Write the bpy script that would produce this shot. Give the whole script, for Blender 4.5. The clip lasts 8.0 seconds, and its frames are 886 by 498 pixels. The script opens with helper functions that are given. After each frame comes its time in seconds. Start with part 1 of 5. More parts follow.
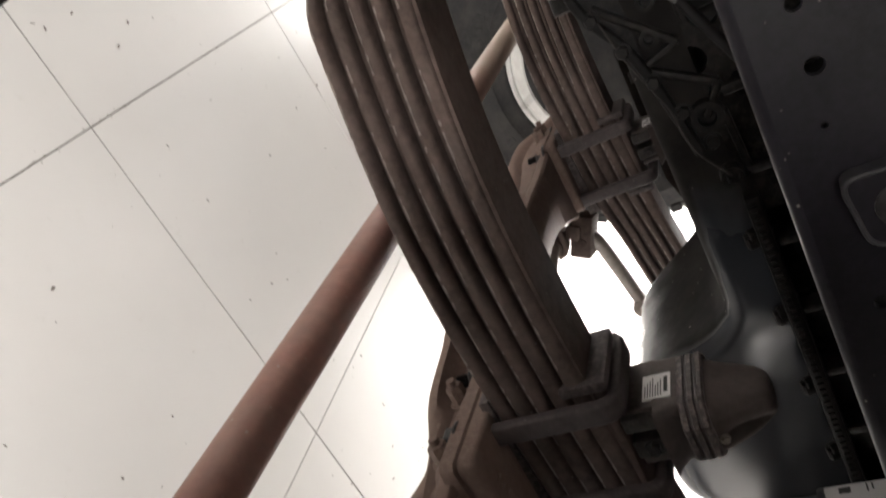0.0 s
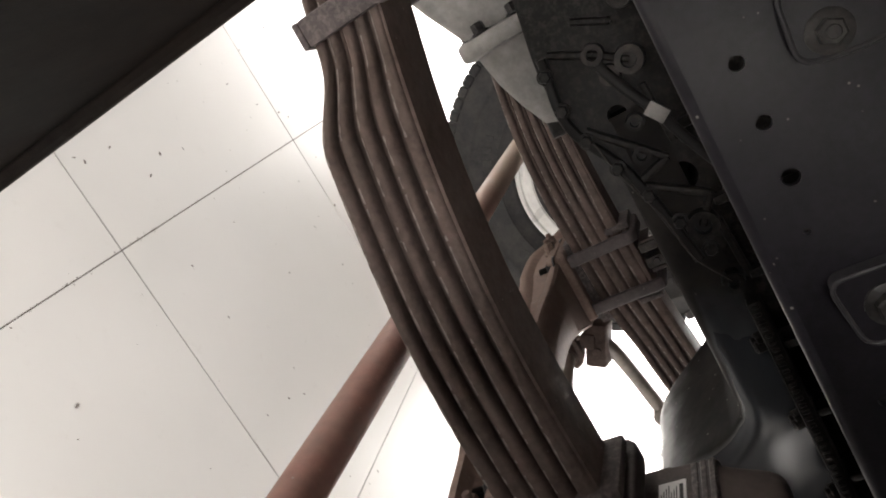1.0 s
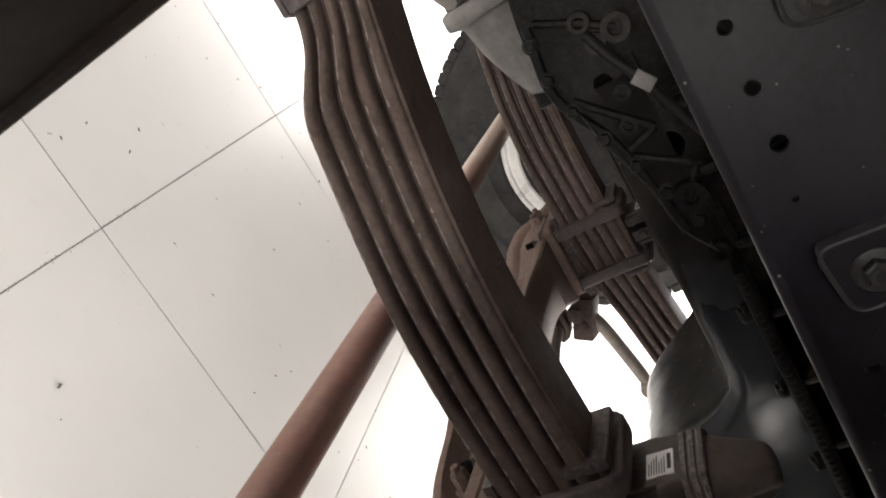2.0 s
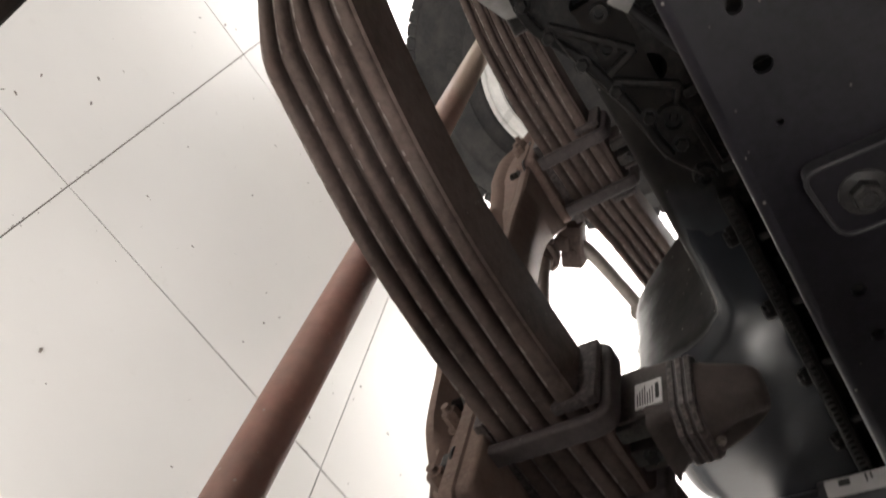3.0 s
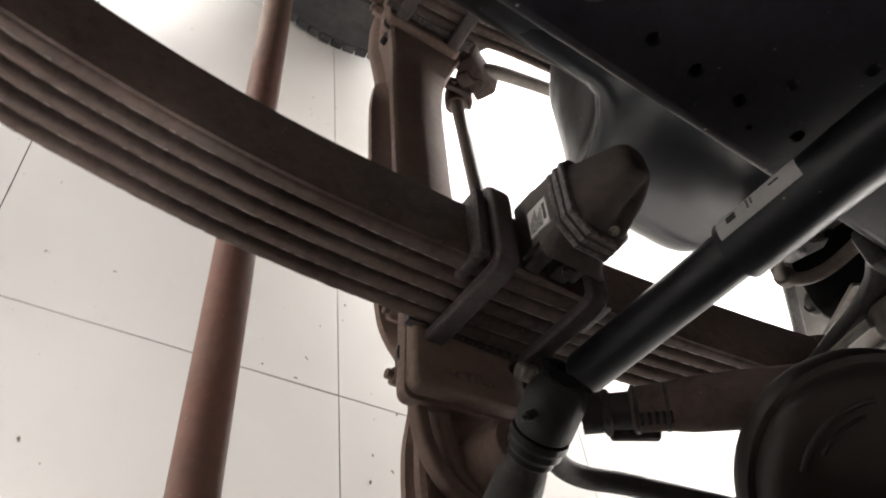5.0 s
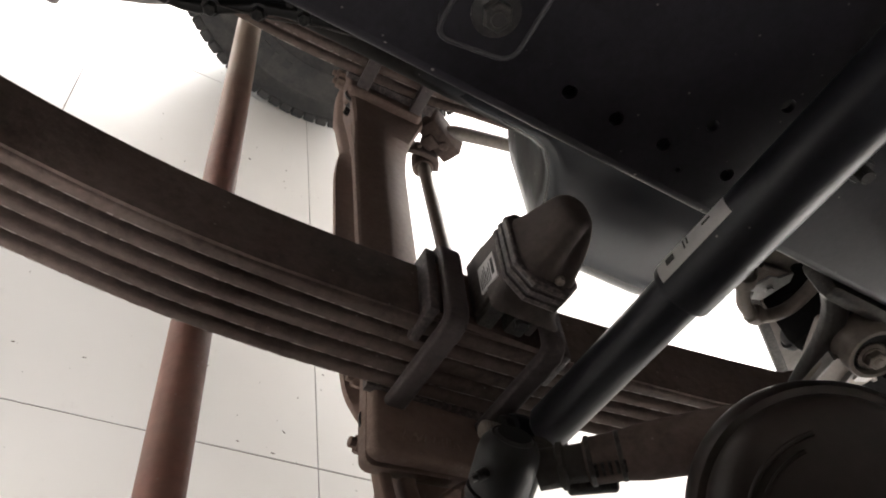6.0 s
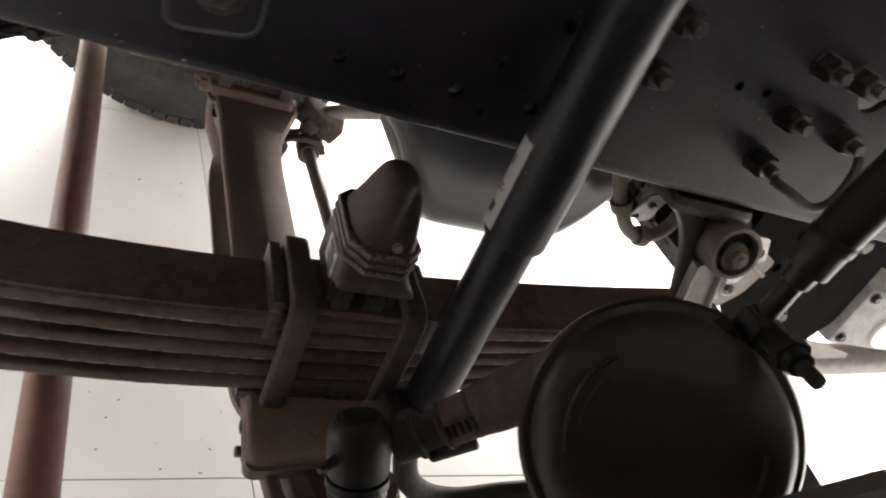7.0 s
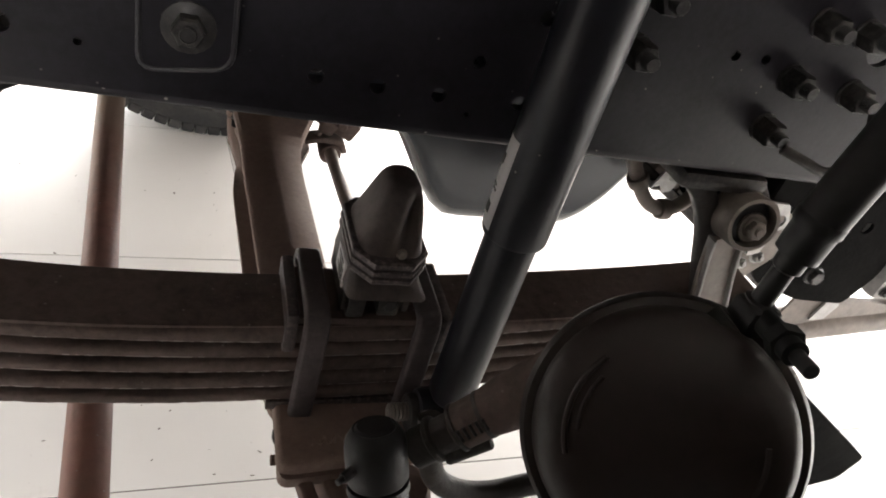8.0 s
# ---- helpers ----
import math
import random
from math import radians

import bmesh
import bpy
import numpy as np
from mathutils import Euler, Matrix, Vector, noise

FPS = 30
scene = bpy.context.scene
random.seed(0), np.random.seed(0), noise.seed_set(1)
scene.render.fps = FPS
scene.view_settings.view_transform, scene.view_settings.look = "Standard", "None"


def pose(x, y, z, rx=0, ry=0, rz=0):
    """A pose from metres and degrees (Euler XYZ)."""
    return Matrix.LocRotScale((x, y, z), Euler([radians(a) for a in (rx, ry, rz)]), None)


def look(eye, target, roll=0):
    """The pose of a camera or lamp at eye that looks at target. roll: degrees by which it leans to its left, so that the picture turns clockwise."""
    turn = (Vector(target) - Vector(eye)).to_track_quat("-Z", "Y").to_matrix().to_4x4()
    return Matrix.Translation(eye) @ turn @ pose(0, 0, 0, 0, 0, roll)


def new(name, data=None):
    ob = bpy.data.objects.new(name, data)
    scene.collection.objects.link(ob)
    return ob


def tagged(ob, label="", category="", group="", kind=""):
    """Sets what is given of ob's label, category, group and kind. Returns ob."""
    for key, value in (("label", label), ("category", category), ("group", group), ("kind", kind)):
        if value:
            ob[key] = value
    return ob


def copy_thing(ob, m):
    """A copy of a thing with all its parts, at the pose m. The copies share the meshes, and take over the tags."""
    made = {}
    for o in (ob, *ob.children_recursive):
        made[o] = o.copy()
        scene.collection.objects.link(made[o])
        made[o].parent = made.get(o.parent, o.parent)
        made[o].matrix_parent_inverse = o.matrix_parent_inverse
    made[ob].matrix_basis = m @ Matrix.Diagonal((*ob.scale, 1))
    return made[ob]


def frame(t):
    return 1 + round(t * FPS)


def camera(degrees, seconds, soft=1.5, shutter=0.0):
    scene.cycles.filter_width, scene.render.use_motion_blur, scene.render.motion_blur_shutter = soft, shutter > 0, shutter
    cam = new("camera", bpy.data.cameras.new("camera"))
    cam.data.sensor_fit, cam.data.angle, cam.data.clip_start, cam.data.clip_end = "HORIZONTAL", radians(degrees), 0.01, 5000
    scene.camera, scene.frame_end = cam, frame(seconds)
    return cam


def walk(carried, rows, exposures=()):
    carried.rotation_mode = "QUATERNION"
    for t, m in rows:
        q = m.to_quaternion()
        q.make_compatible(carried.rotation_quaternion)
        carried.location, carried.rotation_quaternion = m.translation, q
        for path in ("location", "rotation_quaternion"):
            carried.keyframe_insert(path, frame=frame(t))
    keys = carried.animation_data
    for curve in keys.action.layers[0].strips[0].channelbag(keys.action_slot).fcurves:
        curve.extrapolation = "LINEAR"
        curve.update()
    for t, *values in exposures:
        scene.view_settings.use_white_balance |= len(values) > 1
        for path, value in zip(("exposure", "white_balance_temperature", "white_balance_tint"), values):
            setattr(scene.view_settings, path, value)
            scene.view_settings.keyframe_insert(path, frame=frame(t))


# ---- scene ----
cam = camera(65.2, 8.0, soft=1.8, shutter=0.5)
PATH = [
    (0, (-0.491, -0.576, 0.774), (0.123, 1.116, -0.096), 70.0),
    (0.5, (-0.49, -0.591, 0.786), (-0.06, 1.178, -0.042), 66.6),
    (1, (-0.492, -0.602, 0.795), (-0.18, 1.203, -0.006), 64.4),
    (1.2, (-0.492, -0.601, 0.795), (-0.183, 1.197, -0.023), 63.7),
    (2.3, (-0.483, -0.587, 0.789), (-0.037, 1.199, 0.003), 65.2),
    (2.5, (-0.485, -0.577, 0.792), (0.013, 1.187, -0.008), 65.2),
    (3, (-0.485, -0.568, 0.798), (0.082, 1.149, -0.057), 64.0),
    (3.5, (-0.479, -0.55, 0.83), (0.199, 1.031, -0.19), 58.2),
    (4, (-0.457, -0.526, 0.867), (0.281, 1.026, -0.156), 52.6),
    (4.5, (-0.427, -0.511, 0.905), (0.34, 0.96, -0.212), 46.1),
    (4.7, (-0.414, -0.511, 0.918), (0.365, 0.941, -0.214), 44.0),
    (5.8, (-0.351, -0.518, 0.957), (0.359, 1.06, -0.051), 35.1),
    (6, (-0.348, -0.518, 0.961), (0.363, 1.061, -0.039), 34.9),
    (6.5, (-0.311, -0.519, 0.979), (0.441, 1.019, -0.055), 31.0),
    (7, (-0.226, -0.52, 1.008), (0.591, 0.994, -0.011), 25.3),
    (7.5, (-0.203, -0.52, 1.034), (0.546, 0.997, -0.033), 21.2),
    (8, (-0.189, -0.517, 1.044), (0.503, 0.988, -0.077), 18.1),
]
walk(cam, [(t, look(eye, target, roll)) for t, eye, target, roll in PATH], [(0, 0.98), (2.5, 1.03), (4, 1.07), (6, 1.06), (7, 1.12), (8, 1.08)])

# ---- light ----
world = bpy.data.worlds.new("hall_sky")
scene.world = world
world.use_nodes = True
wnt = world.node_tree
sky = wnt.nodes.new("ShaderNodeTexSky")
sky.sky_type = "NISHITA"
sky.sun_disc = False
sky.sun_elevation = radians(48)
sky.sun_rotation = radians(60)
wnt.links.new(sky.outputs["Color"], wnt.nodes["Background"].inputs["Color"])
wnt.nodes["Background"].inputs["Strength"].default_value = 0.1


# ---- materials ----
def material(name, base, rough=0.5, metal=0.0, grain=60.0, vary=0.25, bump=0.2, dust=0.0, dust_col=(0.33, 0.29, 0.25), spots=0.0, coarse=6.0, edge=0.0, edge_col=(0.2, 0.17, 0.15), spec=0.35, streak=0.12):
    """A painted or bare surface: base colour broken up at two scales, fine relief, dust in patches and pale specks."""
    m = bpy.data.materials.new(name)
    m.use_nodes = True
    nt = m.node_tree
    n, l = nt.nodes, nt.links
    b = n["Principled BSDF"]
    geo = n.new("ShaderNodeTexCoord")
    info = n.new("ShaderNodeObjectInfo")
    shift = n.new("ShaderNodeVectorMath")
    shift.operation = "MULTIPLY_ADD"
    l.new(info.outputs["Random"], shift.inputs[0])
    shift.inputs[1].default_value = (7.0, 3.0, 5.0)
    l.new(geo.outputs["Object"], shift.inputs[2])
    big = n.new("ShaderNodeTexNoise")
    big.inputs["Scale"].default_value = coarse
    big.inputs["Detail"].default_value = 6
    fine = n.new("ShaderNodeTexNoise")
    fine.inputs["Scale"].default_value = grain
    fine.inputs["Detail"].default_value = 12
    fine.inputs["Roughness"].default_value = 0.65
    l.new(shift.outputs[0], big.inputs["Vector"])
    l.new(shift.outputs[0], fine.inputs["Vector"])
    mixn = n.new("ShaderNodeMath")
    mixn.operation = "ADD"
    l.new(big.outputs["Fac"], mixn.inputs[0])
    l.new(fine.outputs["Fac"], mixn.inputs[1])
    ramp = n.new("ShaderNodeMapRange")
    ramp.inputs["From Min"].default_value = 0.7
    ramp.inputs["From Max"].default_value = 1.3
    ramp.inputs["To Min"].default_value = 1 - vary
    ramp.inputs["To Max"].default_value = 1 + vary
    l.new(mixn.outputs[0], ramp.inputs["Value"])
    col = n.new("ShaderNodeMixRGB")
    col.blend_type = "MULTIPLY"
    col.inputs["Fac"].default_value = 1
    col.inputs["Color1"].default_value = (*base, 1)
    l.new(ramp.outputs[0], col.inputs["Color2"])
    out = col.outputs[0]
    if dust:
        dr = n.new("ShaderNodeMapRange")
        dr.inputs["From Min"].default_value = 0.42
        dr.inputs["From Max"].default_value = 0.72
        dr.inputs["To Max"].default_value = dust
        big2 = n.new("ShaderNodeTexNoise")
        big2.inputs["Scale"].default_value = coarse * 2.3
        big2.inputs["Detail"].default_value = 9
        big2.inputs["Roughness"].default_value = 0.7
        l.new(shift.outputs[0], big2.inputs["Vector"])
        l.new(big2.outputs["Fac"], dr.inputs["Value"])
        dm = n.new("ShaderNodeMixRGB")
        l.new(dr.outputs[0], dm.inputs["Fac"])
        l.new(out, dm.inputs["Color1"])
        dm.inputs["Color2"].default_value = (*dust_col, 1)
        out = dm.outputs[0]
    if spots:
        vo = n.new("ShaderNodeTexVoronoi")
        vo.inputs["Scale"].default_value = 95
        l.new(shift.outputs[0], vo.inputs["Vector"])
        sr = n.new("ShaderNodeMapRange")
        sr.inputs["From Min"].default_value = 0.17
        sr.inputs["From Max"].default_value = 0.08
        l.new(vo.outputs["Distance"], sr.inputs["Value"])
        gate = n.new("ShaderNodeMath")
        gate.operation = "GREATER_THAN"
        gate.inputs[1].default_value = 0.78
        l.new(vo.outputs["Color"], gate.inputs[0])
        sp = n.new("ShaderNodeMath")
        sp.operation = "MULTIPLY"
        l.new(sr.outputs[0], sp.inputs[0])
        l.new(gate.outputs[0], sp.inputs[1])
        sp2 = n.new("ShaderNodeMath")
        sp2.operation = "MULTIPLY"
        sp2.inputs[1].default_value = spots
        l.new(sp.outputs[0], sp2.inputs[0])
        sm = n.new("ShaderNodeMixRGB")
        l.new(sp2.outputs[0], sm.inputs["Fac"])
        l.new(out, sm.inputs["Color1"])
        sm.inputs["Color2"].default_value = (0.3, 0.28, 0.26, 1)
        out = sm.outputs[0]
    if edge:
        # worn, dusty corners broken up by grain
        pt = n.new("ShaderNodeMapRange")
        pt.inputs["From Min"].default_value = 0.52
        pt.inputs["From Max"].default_value = 0.60
        l.new(n.new("ShaderNodeNewGeometry").outputs["Pointiness"], pt.inputs["Value"])
        chips = n.new("ShaderNodeTexNoise")
        chips.inputs["Scale"].default_value = 130
        chips.inputs["Detail"].default_value = 6
        chips.inputs["Roughness"].default_value = 0.7
        l.new(shift.outputs[0], chips.inputs["Vector"])
        cr = n.new("ShaderNodeMapRange")
        cr.inputs["From Min"].default_value = 0.46
        cr.inputs["From Max"].default_value = 0.62
        cr.inputs["To Max"].default_value = edge
        l.new(chips.outputs["Fac"], cr.inputs["Value"])
        em = n.new("ShaderNodeMath")
        em.operation = "MULTIPLY"
        l.new(pt.outputs[0], em.inputs[0])
        l.new(cr.outputs[0], em.inputs[1])
        ec = n.new("ShaderNodeMixRGB")
        l.new(em.outputs[0], ec.inputs["Fac"])
        l.new(out, ec.inputs["Color1"])
        ec.inputs["Color2"].default_value = (*edge_col, 1)
        out = ec.outputs[0]
    l.new(out, b.inputs["Base Color"])
    rr = n.new("ShaderNodeMapRange")
    rr.inputs["From Min"].default_value = 0.3
    rr.inputs["From Max"].default_value = 0.7
    rr.inputs["To Min"].default_value = max(0.05, rough - streak)
    rr.inputs["To Max"].default_value = min(1.0, rough + streak)
    l.new(big.outputs["Fac"], rr.inputs["Value"])
    l.new(rr.outputs[0], b.inputs["Roughness"])
    b.inputs["Metallic"].default_value = metal
    b.inputs["Specular IOR Level"].default_value = spec
    if bump:
        bp = n.new("ShaderNodeBump")
        bp.inputs["Strength"].default_value = bump
        bp.inputs["Distance"].default_value = 0.002
        l.new(fine.outputs["Fac"], bp.inputs["Height"])
        l.new(bp.outputs[0], b.inputs["Normal"])
    return m


SPRING = material("spring_steel", (0.088, 0.065, 0.058), 0.74, 0.0, 90, 0.45, 0.6, dust=0.5, dust_col=(0.126, 0.103, 0.092), spots=0.4, coarse=9, spec=0.10)
UBOLT = material("u_bolt_steel", (0.050, 0.0405, 0.0415), 0.5, 0.0, 90, 0.4, 0.5, dust=0.4, dust_col=(0.088, 0.072, 0.070), spots=0.3, edge=0.5, edge_col=(0.2, 0.17, 0.155), coarse=9, spec=0.2)
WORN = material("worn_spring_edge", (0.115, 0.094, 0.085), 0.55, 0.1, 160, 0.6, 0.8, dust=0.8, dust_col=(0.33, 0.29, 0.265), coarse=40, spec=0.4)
AXLE = material("axle_primer", (0.150, 0.104, 0.088), 0.66, 0.0, 80, 0.2, 0.2, dust=0.45, dust_col=(0.195, 0.152, 0.130), spots=0.3, edge=0.6, edge_col=(0.26, 0.20, 0.17), coarse=5, spec=0.14)
TIE = material("tie_rod_primer", (0.215, 0.104, 0.084), 0.5, 0.0, 60, 0.25, 0.2, dust=0.55, dust_col=(0.20, 0.152, 0.126), spots=0.5, coarse=5)
RAIL = material("rail_black_paint", (0.0092, 0.0080, 0.0112), 0.38, 0.0, 140, 0.5, 0.16, dust=0.22, dust_col=(0.040, 0.037, 0.045), spots=0.8, coarse=5, spec=0.22, streak=0.06)
RAIL_EDGE = material("rail_paint_lit_edge", (0.019, 0.018, 0.021), 0.45, 0.0, 140, 0.5, 0.2, dust=0.5, dust_col=(0.055, 0.053, 0.056), coarse=14, spec=0.3)
BLACK = material("gloss_black_paint", (0.009, 0.009, 0.0122), 0.36, 0.0, 120, 0.3, 0.03, spots=0.8, coarse=7, spec=0.22, streak=0.03)
RUBBER = material("rubber", (0.055, 0.0435, 0.0410), 0.60, 0.0, 120, 0.3, 0.3, dust=0.4, dust_col=(0.112, 0.092, 0.083), edge=0.4, edge_col=(0.17, 0.145, 0.13), coarse=10, spec=0.3)
BOOT = material("dark_rubber", (0.012, 0.0115, 0.012), 0.46, 0.0, 140, 0.3, 0.12, dust=0.12, dust_col=(0.038, 0.034, 0.031), coarse=12, spec=0.22)
FLAT_BLACK = material("flat_black_iron", (0.0055, 0.0052, 0.0052), 0.8, 0.0, 90, 0.5, 0.6, dust=0.2, dust_col=(0.014, 0.012, 0.0105), coarse=11, spec=0.04)
TYRE = material("tyre_rubber", (0.026, 0.0255, 0.0265), 0.75, 0.0, 110, 0.35, 0.5, dust=0.65, dust_col=(0.070, 0.064, 0.060), coarse=7, spec=0.25)
RIM = material("rim_silver", (0.72, 0.72, 0.71), 0.38, 0.15, 60, 0.12, 0.05, dust=0.2, dust_col=(0.4, 0.38, 0.35))
CASTIRON = material("cast_iron_black", (0.026, 0.023, 0.022), 0.55, 0.1, 90, 0.5, 0.8, dust=0.4, dust_col=(0.062, 0.052, 0.045), edge=0.4, edge_col=(0.11, 0.095, 0.083), coarse=11, spec=0.3)
ENGINE = material("black_engine_iron", (0.0062, 0.0057, 0.0058), 0.36, 0.0, 90, 0.5, 0.6, dust=0.28, dust_col=(0.020, 0.0165, 0.0145), edge=0.5, edge_col=(0.05, 0.044, 0.04), coarse=11, spec=0.14, streak=0.14)
CHAMBER = material("chamber_paint", (0.0155, 0.0110, 0.0100), 0.38, 0.0, 60, 0.35, 0.2, dust=0.35, dust_col=(0.027, 0.020, 0.0175), coarse=9, spec=0.22)
ALLOY = material("cast_alloy", (0.235, 0.228, 0.222), 0.5, 0.2, 60, 0.35, 0.6, dust=0.5, dust_col=(0.145, 0.130, 0.118), edge=0.4, edge_col=(0.3, 0.28, 0.26), coarse=11)
SUMP = material("sump_moulding", (0.011, 0.0100, 0.0098), 0.58, 0.0, 45, 0.3, 0.12, dust=0.5, dust_col=(0.042, 0.036, 0.031), spots=0.8, coarse=7, spec=0.05, streak=0.10)


def bluish_sheen(m, lo, hi):
    """Dust fades and gloss grows along x with a ragged edge; a bluish sheen is put into the base colour."""
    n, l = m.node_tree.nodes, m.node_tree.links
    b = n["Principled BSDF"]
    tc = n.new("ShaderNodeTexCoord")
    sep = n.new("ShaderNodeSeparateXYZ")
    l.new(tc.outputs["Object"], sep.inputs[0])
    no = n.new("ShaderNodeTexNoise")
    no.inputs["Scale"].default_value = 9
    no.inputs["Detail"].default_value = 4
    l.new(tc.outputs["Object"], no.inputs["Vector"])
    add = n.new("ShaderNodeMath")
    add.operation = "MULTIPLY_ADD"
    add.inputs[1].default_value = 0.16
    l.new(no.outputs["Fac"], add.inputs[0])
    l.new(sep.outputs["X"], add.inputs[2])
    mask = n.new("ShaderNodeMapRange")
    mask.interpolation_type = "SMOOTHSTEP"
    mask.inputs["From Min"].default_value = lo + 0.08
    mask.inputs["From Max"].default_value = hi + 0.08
    # the flank that faces the rail takes gloss and sheen further forward than the nose
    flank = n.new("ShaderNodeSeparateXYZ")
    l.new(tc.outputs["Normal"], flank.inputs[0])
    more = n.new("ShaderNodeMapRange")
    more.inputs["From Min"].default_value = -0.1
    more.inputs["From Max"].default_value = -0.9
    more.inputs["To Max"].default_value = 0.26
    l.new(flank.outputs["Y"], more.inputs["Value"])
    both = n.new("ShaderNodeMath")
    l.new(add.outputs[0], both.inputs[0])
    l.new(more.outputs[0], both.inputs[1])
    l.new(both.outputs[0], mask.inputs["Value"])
    # the base colour here paints reflected light as a lighter blue-grey
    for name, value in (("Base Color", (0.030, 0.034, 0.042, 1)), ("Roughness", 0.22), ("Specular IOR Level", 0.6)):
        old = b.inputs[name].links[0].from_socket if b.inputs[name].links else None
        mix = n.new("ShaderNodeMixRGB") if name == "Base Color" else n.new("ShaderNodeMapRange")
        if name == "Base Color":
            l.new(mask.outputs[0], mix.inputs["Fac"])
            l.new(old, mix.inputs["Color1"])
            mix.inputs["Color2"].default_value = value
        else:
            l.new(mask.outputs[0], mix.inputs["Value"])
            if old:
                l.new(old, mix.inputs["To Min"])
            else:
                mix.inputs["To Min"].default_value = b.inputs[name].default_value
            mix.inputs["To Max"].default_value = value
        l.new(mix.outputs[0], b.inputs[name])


bluish_sheen(SUMP, 0.10, 0.19)


def dusty_end(m, lo, hi, colour):
    """Road dust lies thicker towards one end, along y, with a ragged edge."""
    n, l = m.node_tree.nodes, m.node_tree.links
    b = n["Principled BSDF"]
    tc = n.new("ShaderNodeTexCoord")
    sep = n.new("ShaderNodeSeparateXYZ")
    l.new(tc.outputs["Object"], sep.inputs[0])
    no = n.new("ShaderNodeTexNoise")
    no.inputs["Scale"].default_value = 14
    no.inputs["Detail"].default_value = 6
    l.new(tc.outputs["Object"], no.inputs["Vector"])
    add = n.new("ShaderNodeMath")
    add.operation = "MULTIPLY_ADD"
    add.inputs[1].default_value = 0.3
    l.new(no.outputs["Fac"], add.inputs[0])
    l.new(sep.outputs["Y"], add.inputs[2])
    mask = n.new("ShaderNodeMapRange")
    mask.inputs["From Min"].default_value = lo + 0.15
    mask.inputs["From Max"].default_value = hi + 0.15
    mask.inputs["To Max"].default_value = 0.85
    l.new(add.outputs[0], mask.inputs["Value"])
    mix = n.new("ShaderNodeMixRGB")
    l.new(mask.outputs[0], mix.inputs["Fac"])
    l.new(b.inputs["Base Color"].links[0].from_socket, mix.inputs["Color1"])
    mix.inputs["Color2"].default_value = (*colour, 1)
    l.new(mix.outputs[0], b.inputs["Base Color"])


dusty_end(TIE, 0.05, 0.40, (0.29, 0.235, 0.19))
ZINC = material("zinc_plate", (0.34, 0.34, 0.335), 0.40, 0.5, 90, 0.25, 0.2, dust=0.35, dust_col=(0.22, 0.19, 0.17), coarse=14)
BOLT = material("dark_bolt", (0.015, 0.0138, 0.014), 0.42, 0.1, 130, 0.4, 0.3, dust=0.2, dust_col=(0.036, 0.031, 0.028), edge=0.35, edge_col=(0.10, 0.09, 0.084), coarse=15, spec=0.3)
PAPER = material("label_paper", (0.60, 0.585, 0.59), 0.55, 0.0, 40, 0.08, 0.02, dust=0.25, dust_col=(0.40, 0.37, 0.35), coarse=25)
INK = material("label_ink", (0.03, 0.03, 0.03), 0.6, 0.0, 40, 0.1, 0.0)
FUEL = material("grey_pipe", (0.155, 0.134, 0.118), 0.46, 0.1, 70, 0.35, 0.3, dust=0.4, dust_col=(0.24, 0.20, 0.17), coarse=10)
WALLM = material("wall_paint", (0.80, 0.79, 0.77), 0.7, 0.0, 40, 0.04, 0.05, coarse=1.5)
BOUNCE_PAINT = material("pale_bounce_paint", (0.68, 0.65, 0.62), 0.55, 0.0, 50, 0.15, 0.2, dust=0.3, dust_col=(0.45, 0.40, 0.36), coarse=4)
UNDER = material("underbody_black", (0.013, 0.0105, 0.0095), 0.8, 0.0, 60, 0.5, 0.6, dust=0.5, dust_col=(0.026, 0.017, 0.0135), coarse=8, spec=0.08)


